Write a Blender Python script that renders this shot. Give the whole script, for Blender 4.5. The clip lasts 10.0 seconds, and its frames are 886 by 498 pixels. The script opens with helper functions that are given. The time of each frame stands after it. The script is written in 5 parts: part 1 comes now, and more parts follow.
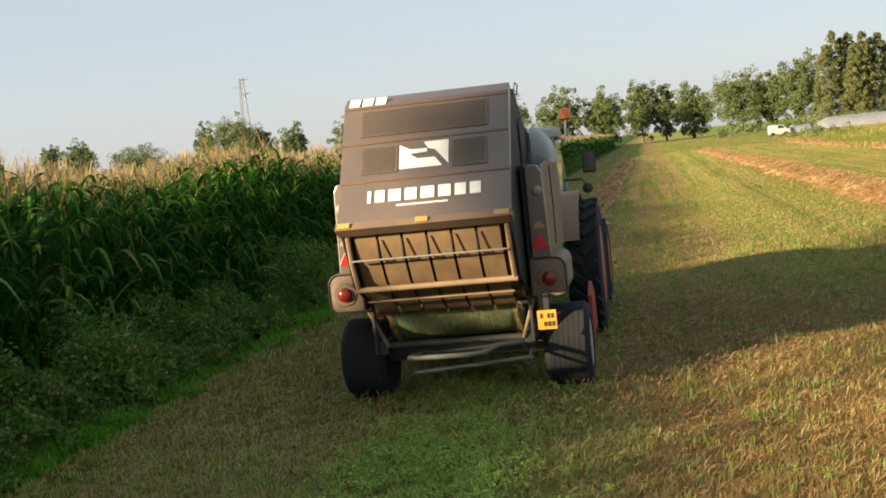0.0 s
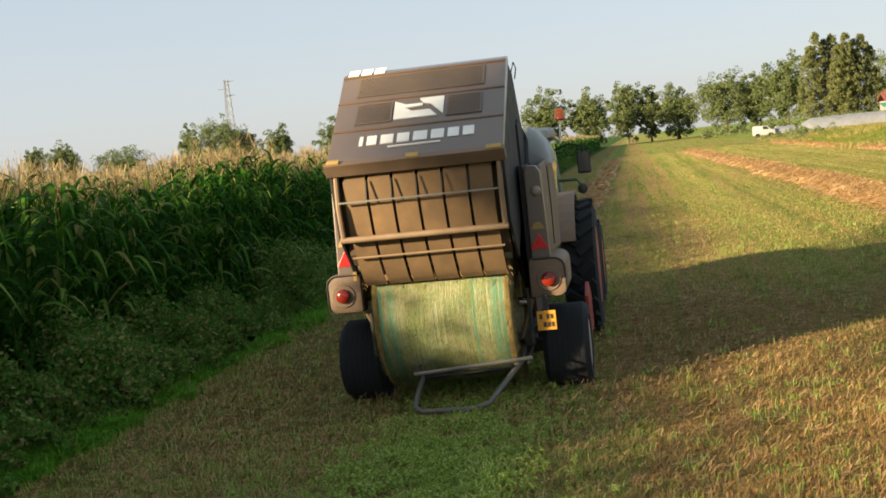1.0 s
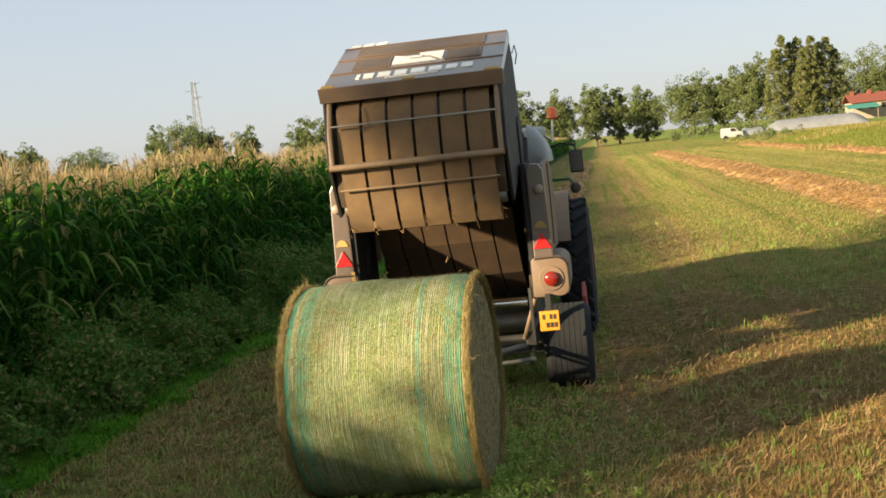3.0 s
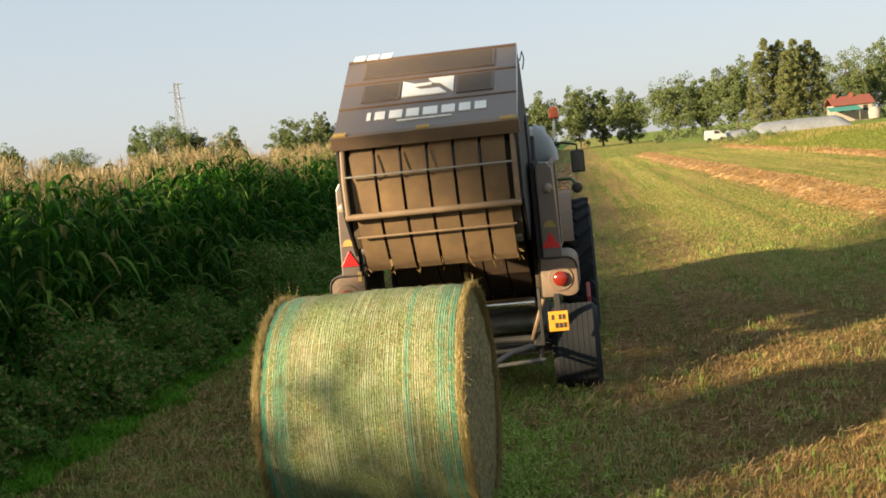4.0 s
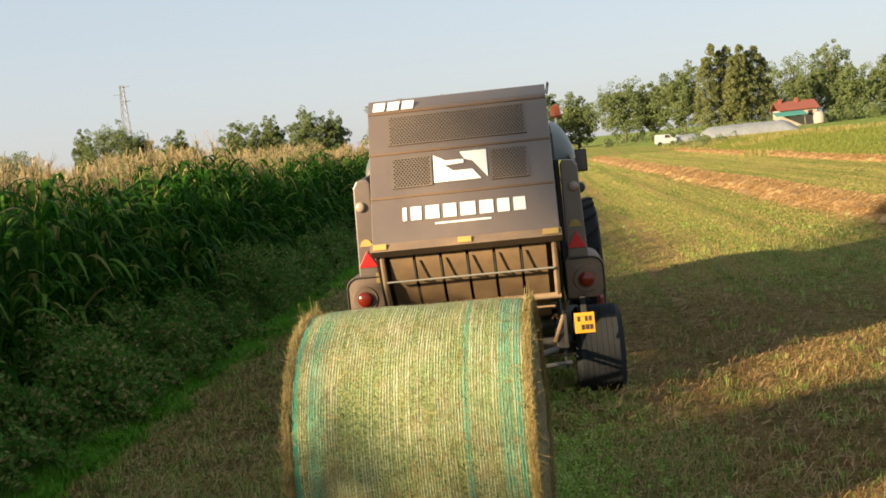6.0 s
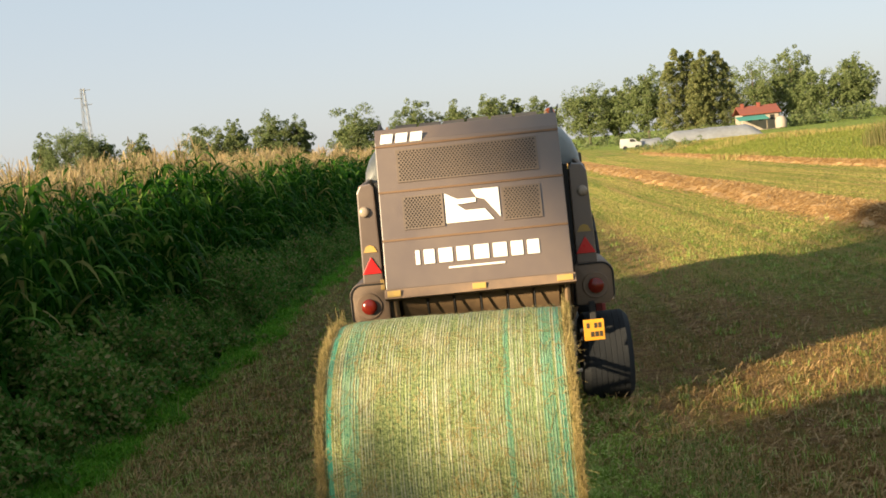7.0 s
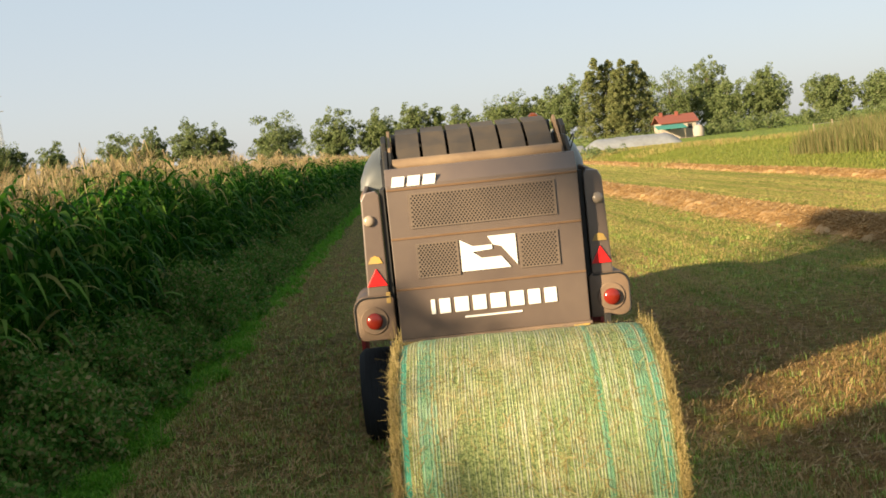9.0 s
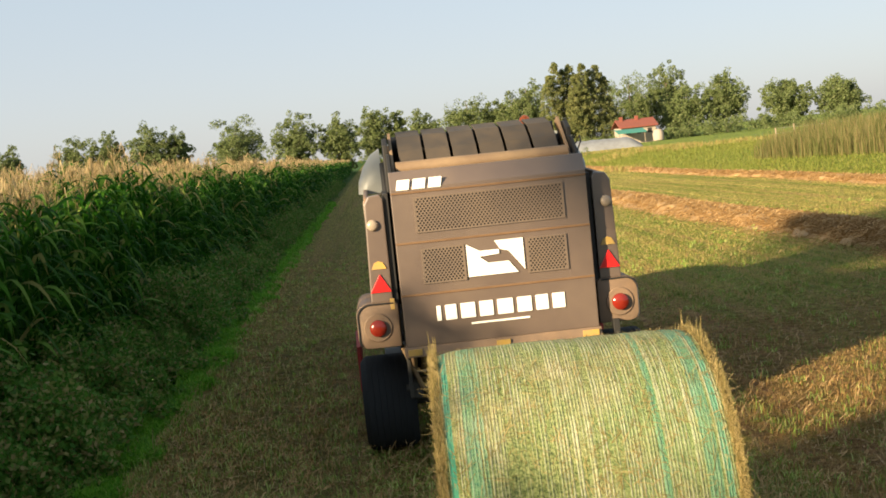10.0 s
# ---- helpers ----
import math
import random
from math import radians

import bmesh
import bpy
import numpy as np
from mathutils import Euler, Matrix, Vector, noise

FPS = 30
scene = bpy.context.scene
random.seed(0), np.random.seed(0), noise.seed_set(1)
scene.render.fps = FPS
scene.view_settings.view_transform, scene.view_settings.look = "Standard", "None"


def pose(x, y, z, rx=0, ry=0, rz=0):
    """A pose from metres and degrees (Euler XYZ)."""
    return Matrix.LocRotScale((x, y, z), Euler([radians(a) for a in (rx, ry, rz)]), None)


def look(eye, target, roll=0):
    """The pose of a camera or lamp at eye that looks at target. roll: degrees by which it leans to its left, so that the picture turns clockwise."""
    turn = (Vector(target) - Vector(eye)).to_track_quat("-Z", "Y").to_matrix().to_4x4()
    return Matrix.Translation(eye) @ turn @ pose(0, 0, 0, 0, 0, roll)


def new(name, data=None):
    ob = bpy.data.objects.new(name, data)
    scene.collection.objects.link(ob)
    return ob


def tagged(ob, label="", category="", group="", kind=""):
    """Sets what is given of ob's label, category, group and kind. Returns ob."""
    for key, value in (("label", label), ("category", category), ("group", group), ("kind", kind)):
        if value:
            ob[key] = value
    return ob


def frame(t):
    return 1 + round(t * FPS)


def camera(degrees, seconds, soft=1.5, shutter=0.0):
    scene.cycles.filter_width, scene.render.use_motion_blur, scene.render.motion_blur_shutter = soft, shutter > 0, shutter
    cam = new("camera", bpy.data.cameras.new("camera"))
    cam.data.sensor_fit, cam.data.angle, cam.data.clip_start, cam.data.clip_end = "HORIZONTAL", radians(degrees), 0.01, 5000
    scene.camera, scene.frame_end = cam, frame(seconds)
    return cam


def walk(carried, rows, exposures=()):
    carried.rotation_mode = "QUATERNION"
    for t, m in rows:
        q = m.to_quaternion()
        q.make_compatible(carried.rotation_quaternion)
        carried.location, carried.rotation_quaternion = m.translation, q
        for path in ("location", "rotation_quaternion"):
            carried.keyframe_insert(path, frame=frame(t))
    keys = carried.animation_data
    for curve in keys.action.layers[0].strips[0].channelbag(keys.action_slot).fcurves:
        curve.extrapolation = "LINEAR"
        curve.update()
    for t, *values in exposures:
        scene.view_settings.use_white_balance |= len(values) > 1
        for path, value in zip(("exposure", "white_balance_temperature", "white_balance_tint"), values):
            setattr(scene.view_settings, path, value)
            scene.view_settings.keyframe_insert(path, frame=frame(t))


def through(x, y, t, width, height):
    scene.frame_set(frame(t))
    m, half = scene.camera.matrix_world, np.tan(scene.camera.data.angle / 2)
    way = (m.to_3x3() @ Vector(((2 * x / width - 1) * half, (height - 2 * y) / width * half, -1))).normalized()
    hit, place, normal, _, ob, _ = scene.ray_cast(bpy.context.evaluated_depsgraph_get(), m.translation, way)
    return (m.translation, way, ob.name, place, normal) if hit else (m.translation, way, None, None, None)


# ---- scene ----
cam = camera(43.0, 10.0, soft=1.7, shutter=0.4)
PATH = [
    (0, (1.958, -0.285, 2.296), (1.587, 1.673, 2.129), -6.0),
    (0.5, (1.895, -0.259, 2.292), (1.536, 1.701, 2.126), -6.1),
    (1, (1.828, -0.277, 2.3), (1.483, 1.685, 2.133), -6.1),
    (1.5, (1.75, -0.228, 2.3), (1.418, 1.737, 2.131), -6.0),
    (2, (1.676, -0.206, 2.3), (1.358, 1.761, 2.131), -6.0),
    (2.5, (1.592, -0.178, 2.296), (1.289, 1.791, 2.127), -6.1),
    (4, (1.258, -0.066, 2.286), (1.0, 1.91, 2.117), -6.0),
    (4.5, (1.094, -0.017, 2.283), (0.855, 1.961, 2.113), -5.9),
    (5, (0.934, 0.02, 2.283), (0.716, 2.001, 2.113), -5.9),
    (5.5, (0.753, 0.097, 2.282), (0.56, 2.08, 2.111), -5.9),
    (7, (0.188, 0.395, 2.324), (0.088, 2.385, 2.153), -5.9),
    (7.5, (-0.012, 0.514, 2.336), (-0.075, 2.505, 2.165), -5.8),
    (8, (-0.188, 0.63, 2.349), (-0.217, 2.622, 2.178), -5.9),
    (8.5, (-0.375, 0.749, 2.364), (-0.367, 2.741, 2.193), -5.9),
    (9, (-0.562, 0.876, 2.376), (-0.518, 2.868, 2.205), -5.9),
    (9.5, (-0.738, 0.987, 2.382), (-0.659, 2.979, 2.212), -5.9),
    (10, (-0.916, 1.122, 2.398), (-0.8, 3.112, 2.227), -5.9),
]
walk(cam, [(t, look(eye, target, roll)) for t, eye, target, roll in PATH])


# ---- sun and sky ----
SUN_AZ = (0.78, 0.625)          # way of the shadows over the ground
SUN_EL = radians(15.0)
world = bpy.data.worlds.new("sky")
scene.world = world
world.use_nodes = True
wn, wl = world.node_tree.nodes, world.node_tree.links
wn.clear()
sky = wn.new("ShaderNodeTexSky")
sky.sky_type = "NISHITA"
sky.sun_disc = False
sky.sun_elevation = SUN_EL
sky.sun_rotation = math.atan2(-SUN_AZ[0], -SUN_AZ[1])
sky.air_density, sky.dust_density, sky.ozone_density = 0.7, 1.6, 1.0
wb = wn.new("ShaderNodeBackground")
wb.inputs["Strength"].default_value = 0.065
wo = wn.new("ShaderNodeOutputWorld")
haze = wn.new("ShaderNodeMix")
haze.data_type = "RGBA"
haze.inputs[0].default_value = 0.72
# haze: warm at the horizon, blue higher up
way = wn.new("ShaderNodeTexCoord")
part_z = wn.new("ShaderNodeSeparateXYZ")
wl.new(way.outputs["Generated"], part_z.inputs[0])
rise = wn.new("ShaderNodeMapRange")
rise.inputs[1].default_value, rise.inputs[2].default_value = 0.0, 0.22
wl.new(part_z.outputs[2], rise.inputs[0])
tint = wn.new("ShaderNodeMix")
tint.data_type = "RGBA"
tint.inputs[6].default_value = (4.25, 4.15, 4.05, 1)
tint.inputs[7].default_value = (3.55, 4.15, 4.5, 1)
wl.new(rise.outputs[0], tint.inputs[0])
wl.new(tint.outputs[2], haze.inputs[7])
wl.new(sky.outputs[0], haze.inputs[6])
wl.new(haze.outputs[2], wb.inputs[0])
wl.new(wb.outputs[0], wo.inputs[0])
sun = new("sun", bpy.data.lights.new("sun", "SUN"))
sun.data.energy, sun.data.angle, sun.data.color = 5.6, radians(1.6), (1.0, 0.79, 0.5)
sun.matrix_world = look((0, 0, 0), (SUN_AZ[0] * math.cos(SUN_EL), SUN_AZ[1] * math.cos(SUN_EL), -math.sin(SUN_EL)))
scene.view_settings.exposure = 1.5


# ---- materials ----
def nodes_of(name):
    m = bpy.data.materials.new(name)
    m.use_nodes = True
    nt = m.node_tree
    return m, nt.nodes, nt.links, nt.nodes["Principled BSDF"]


def ramp(n, stops):
    r = n.new("ShaderNodeValToRGB")
    el = r.color_ramp.elements
    while len(el) < len(stops):
        el.new(0.5)
    for e, (p, c) in zip(el, stops):
        e.position, e.color = p, (*c, 1)
    return r


def noise_node(n, l, scale, detail=4, rough=0.6, stretch=None, coord="Object"):
    tc = n.new("ShaderNodeTexCoord")
    src = tc.outputs[coord]
    if stretch:
        mp = n.new("ShaderNodeMapping")
        mp.inputs["Scale"].default_value = stretch
        l.new(src, mp.inputs[0])
        src = mp.outputs[0]
    t = n.new("ShaderNodeTexNoise")
    t.inputs["Scale"].default_value, t.inputs["Detail"].default_value, t.inputs["Roughness"].default_value = scale, detail, rough
    l.new(src, t.inputs["Vector"])
    return t


def bump(n, l, source, strength, distance=0.01):
    b = n.new("ShaderNodeBump")
    b.inputs["Strength"].default_value, b.inputs["Distance"].default_value = strength, distance
    l.new(source, b.inputs["Height"])
    return b


def mix_rgb(n, l, fac, a, b, kind="MIX"):
    m = n.new("ShaderNodeMix")
    m.data_type, m.blend_type = "RGBA", kind
    for socket, v in ((m.inputs[0], fac), (m.inputs[6], a), (m.inputs[7], b)):
        if isinstance(v, (int, float)):
            socket.default_value = v
        elif isinstance(v, tuple):
            socket.default_value = (*v, 1)
        else:
            l.new(v, socket)
    return m.outputs[2]


def math_node(n, l, op, a, b=None, c=None):
    m = n.new("ShaderNodeMath")
    m.operation = op
    for socket, v in zip(m.inputs, (a, b, c)):
        if v is None:
            continue
        if isinstance(v, (int, float)):
            socket.default_value = v
        else:
            l.new(v, socket)
    return m.outputs[0]


def worn(name, base, dirt, amount=0.5, scale=3.0, rough=0.5, metal=0.0, grain=60.0, bump_by=0.08):
    """Painted or bare hard surface with dust in large patches and a fine grain."""
    m, n, l, p = nodes_of(name)
    big = noise_node(n, l, scale, 6, 0.65)
    fine = noise_node(n, l, grain, 3)
    r = ramp(n, [(0.38, (0, 0, 0)), (0.75, (1, 1, 1))])
    l.new(big.outputs[0], r.inputs[0])
    fac = math_node(n, l, "MULTIPLY", r.outputs[0], amount)
    fac = math_node(n, l, "MULTIPLY_ADD", fine.outputs[0], amount * 0.35, fac)
    l.new(mix_rgb(n, l, fac, base, dirt), p.inputs["Base Color"])
    l.new(math_node(n, l, "MULTIPLY_ADD", fac, 0.4, rough), p.inputs["Roughness"])
    p.inputs["Metallic"].default_value = metal
    l.new(bump(n, l, fine.outputs[0], bump_by, 0.003).outputs[0], p.inputs["Normal"])
    return m


def leafy(name, stops, through=0.35, rough=0.6, gloss=0.18):
    """Foliage: a colour by island, light passing through."""
    m, n, l, p = nodes_of(name)
    g = n.new("ShaderNodeNewGeometry")
    r = ramp(n, stops)
    l.new(g.outputs["Random Per Island"], r.inputs[0])
    spots = noise_node(n, l, 1.3, 3)
    col = mix_rgb(n, l, math_node(n, l, "MULTIPLY", spots.outputs[0], 0.5), r.outputs[0], tuple(0.55 * c for c in stops[0][1]))
    l.new(col, p.inputs["Base Color"])
    p.inputs["Roughness"].default_value = rough
    p.inputs["Specular IOR Level"].default_value = gloss
    t = n.new("ShaderNodeBsdfTranslucent")
    l.new(col, t.inputs[0])
    mx = n.new("ShaderNodeMixShader")
    mx.inputs[0].default_value = through
    l.new(p.outputs[0], mx.inputs[1])
    l.new(t.outputs[0], mx.inputs[2])
    l.new(mx.outputs[0], n["Material Output"].inputs[0])
    return m


PANEL = worn("taupe_paint", (0.097, 0.071, 0.059), (0.145, 0.102, 0.071), 0.5, 2.6, 0.32)
PANEL_SIDE = worn("taupe_paint_dusty", (0.12, 0.085, 0.062), (0.24, 0.15, 0.085), 0.7, 3.0, 0.45)
DARK = worn("dark_paint", (0.03, 0.03, 0.03), (0.09, 0.075, 0.055), 0.5, 3.0, 0.5)
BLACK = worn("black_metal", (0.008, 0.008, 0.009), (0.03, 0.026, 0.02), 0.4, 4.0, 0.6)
GREYHOOD = worn("grey_hood_paint", (0.2, 0.215, 0.21), (0.27, 0.24, 0.2), 0.4, 2.0, 0.35)
BEIGE = worn("dusty_beige_steel", (0.17, 0.11, 0.065), (0.27, 0.185, 0.105), 0.7, 5.0, 0.5)
STEEL = worn("bare_steel", (0.3, 0.29, 0.26), (0.2, 0.16, 0.1), 0.5, 6.0, 0.4, 0.6)
CHROME = worn("chrome_rod", (0.7, 0.68, 0.64), (0.4, 0.34, 0.26), 0.3, 6.0, 0.15, 1.0)
BELT = worn("rubber_belt", (0.115, 0.07, 0.034), (0.21, 0.13, 0.06), 0.8, 4.0, 0.75, 0, 140, 0.3)
TOPBELT = worn("weathered_black_belt", (0.035, 0.029, 0.024), (0.085, 0.062, 0.042), 0.7, 5.0, 0.7, 0, 140, 0.3)
# BELT's rubber again, with the chamber's shade put into the colour
INNERBELT = worn("dirty_shaded_inner_belt", (0.045, 0.025, 0.011), (0.085, 0.048, 0.021), 0.7, 4.0, 0.9, 0, 140, 0.3)
# dusty brown also stands in for the haze inside the open chamber
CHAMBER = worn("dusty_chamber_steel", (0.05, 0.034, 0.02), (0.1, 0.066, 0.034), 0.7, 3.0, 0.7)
PALEMARK = worn("pale_marking", (0.3, 0.25, 0.2), (0.4, 0.32, 0.24), 0.6, 9.0, 0.6)
GREYBAR = worn("grey_tube_paint", (0.1, 0.1, 0.1), (0.17, 0.15, 0.12), 0.5, 6.0, 0.45)
TYRE = worn("tyre_rubber", (0.009, 0.011, 0.014), (0.022, 0.021, 0.02), 0.45, 4.0, 0.85)
REDRIM = worn("red_rim", (0.32, 0.02, 0.02), (0.2, 0.08, 0.05), 0.4, 4.0, 0.45)
RIM = worn("grey_rim", (0.35, 0.34, 0.32), (0.22, 0.17, 0.11), 0.5, 4.0, 0.45)
WHITE = worn("white_sticker", (0.78, 0.77, 0.73), (0.55, 0.48, 0.38), 0.25, 8.0, 0.5)
YELLOW = worn("yellow_sticker", (0.42, 0.26, 0.045), (0.3, 0.21, 0.1), 0.8, 14.0, 0.5)
PLATE = worn("yellow_plate", (0.62, 0.26, 0.008), (0.55, 0.33, 0.08), 0.3, 9.0, 0.45)
INK = worn("dark_ink", (0.02, 0.015, 0.01), (0.08, 0.06, 0.03), 0.4, 9.0, 0.6)
REDREFL = worn("red_reflector", (0.62, 0.012, 0.015), (0.4, 0.06, 0.04), 0.2, 9.0, 0.25)
REDLENS = worn("red_lens", (0.17, 0.012, 0.007), (0.24, 0.05, 0.025), 0.3, 14.0, 0.12)
AMBER = worn("amber_lens", (0.75, 0.13, 0.015), (0.5, 0.15, 0.05), 0.25, 9.0, 0.15)
WHITELENS = worn("white_lens", (0.32, 0.26, 0.2), (0.2, 0.15, 0.1), 0.5, 20.0, 0.15)
GREENP = worn("green_tractor_paint", (0.03, 0.11, 0.03), (0.1, 0.1, 0.05), 0.3, 3.0, 0.35)
ORANGELINE = worn("ochre_trim", (0.12, 0.066, 0.032), (0.17, 0.1, 0.05), 0.5, 9.0, 0.5)


PANEL.node_tree.nodes["Principled BSDF"].inputs["Coat Weight"].default_value = 1.0
PANEL.node_tree.nodes["Principled BSDF"].inputs["Coat Roughness"].default_value = 0.3
VENT = worn("vent_sheet_paint", (0.115, 0.088, 0.07), (0.15, 0.105, 0.07), 0.6, 2.6, 0.4)


def glass(name, tint):
    m, n, l, p = nodes_of(name)
    p.inputs["Base Color"].default_value = (*tint, 1)
    p.inputs["Roughness"].default_value = 0.05
    p.inputs["Transmission Weight"].default_value = 0.9
    p.inputs["IOR"].default_value = 1.1
    return m


CABGLASS = glass("tinted_cab_glass", (0.55, 0.7, 0.6))


def bale_net():
    """Green hay under a white net with teal bands; the strands run round the bale."""
    m, n, l, p = nodes_of("net_wrapped_hay")
    tc = n.new("ShaderNodeTexCoord")
    sep = n.new("ShaderNodeSeparateXYZ")
    l.new(tc.outputs["Object"], sep.inputs[0])
    hay = noise_node(n, l, 80, 6, 0.8)
    hayr = ramp(n, [(0.38, (0.035, 0.05, 0.012)), (0.46, (0.13, 0.18, 0.045)), (0.54, (0.25, 0.29, 0.095)), (0.66, (0.45, 0.45, 0.21))])
    l.new(hay.outputs[0], hayr.inputs[0])
    patch = noise_node(n, l, 3.2, 5, 0.7)
    pr = ramp(n, [(0.5, (0, 0, 0)), (0.68, (1, 1, 1))])
    l.new(patch.outputs[0], pr.inputs[0])
    col = mix_rgb(n, l, math_node(n, l, "MULTIPLY", pr.outputs[0], 0.4), hayr.outputs[0], (0.46, 0.36, 0.21))
    green = noise_node(n, l, 2.0, 3, 0.5, (0.4, 1, 1))
    gr = ramp(n, [(0.45, (0, 0, 0)), (0.7, (1, 1, 1))])
    l.new(green.outputs[0], gr.inputs[0])
    col = mix_rgb(n, l, math_node(n, l, "MULTIPLY", gr.outputs[0], 0.5), col, (0.15, 0.25, 0.09))
    wob = noise_node(n, l, 1.6, 3, 0.55)
    xw = math_node(n, l, "MULTIPLY_ADD", math_node(n, l, "SUBTRACT", wob.outputs[0], 0.5), 0.016, sep.outputs[0])
    # uneven strands round the bale
    strand = noise_node(n, l, 110, 0, 0.5, (1.0, 0.012, 0.012))
    even = math_node(n, l, "SINE", math_node(n, l, "MULTIPLY", xw, 2 * math.pi / 0.0145))
    sr = ramp(n, [(0.5, (0, 0, 0)), (0.72, (1, 1, 1))])
    l.new(math_node(n, l, "MULTIPLY_ADD", even, 0.2, strand.outputs[0]), sr.inputs[0])
    fade = noise_node(n, l, 5, 5, 0.7)
    fr = ramp(n, [(0.4, (0.3, 0.3, 0.3)), (0.62, (1, 1, 1))])
    l.new(fade.outputs[0], fr.inputs[0])
    sfac = math_node(n, l, "MULTIPLY", math_node(n, l, "MULTIPLY", sr.outputs[0], fr.outputs[0]), 0.52)
    col = mix_rgb(n, l, sfac, col, (0.66, 0.63, 0.52))
    band = None
    for x0, w, k in ((-0.563, 0.013, 0.95), (-0.47, 0.03, 0.5), (-0.425, 0.009, 0.4), (0.3, 0.014, 0.55), (0.495, 0.03, 0.5), (0.555, 0.014, 0.7)):
        away = math_node(n, l, "ABSOLUTE", math_node(n, l, "SUBTRACT", xw, x0))
        b = math_node(n, l, "MULTIPLY", math_node(n, l, "LESS_THAN", away, w), k)
        band = b if band is None else math_node(n, l, "MAXIMUM", band, b)
    band = math_node(n, l, "MULTIPLY", band, math_node(n, l, "MULTIPLY_ADD", fr.outputs[0], 0.4, 0.6))
    col = mix_rgb(n, l, band, col, (0.04, 0.3, 0.2))
    l.new(col, p.inputs["Base Color"])
    p.inputs["Roughness"].default_value = 0.7
    h = math_node(n, l, "MULTIPLY_ADD", sr.outputs[0], 0.35, hay.outputs[0])
    l.new(bump(n, l, h, 0.9, 0.02).outputs[0], p.inputs["Normal"])
    return m


NET = bale_net()
STRAW = leafy("straw", [(0.0, (0.24, 0.14, 0.05)), (0.5, (0.42, 0.26, 0.11)), (1.0, (0.6, 0.42, 0.22))], 0.15)
BALEFUZZ = leafy("bale_straw", [(0.0, (0.15, 0.13, 0.038)), (0.5, (0.3, 0.22, 0.08)), (1.0, (0.54, 0.41, 0.19))], 0.2)


def hay_end():
    m, n, l, p = nodes_of("cut_hay")
    t = noise_node(n, l, 30, 8, 0.75)
    r = ramp(n, [(0.34, (0.06, 0.06, 0.02)), (0.5, (0.24, 0.2, 0.085)), (0.68, (0.5, 0.38, 0.18))])
    l.new(t.outputs[0], r.inputs[0])
    l.new(r.outputs[0], p.inputs["Base Color"])
    p.inputs["Roughness"].default_value = 0.9
    l.new(bump(n, l, t.outputs[0], 1.0, 0.04).outputs[0], p.inputs["Normal"])
    return m


HAYEND = hay_end()


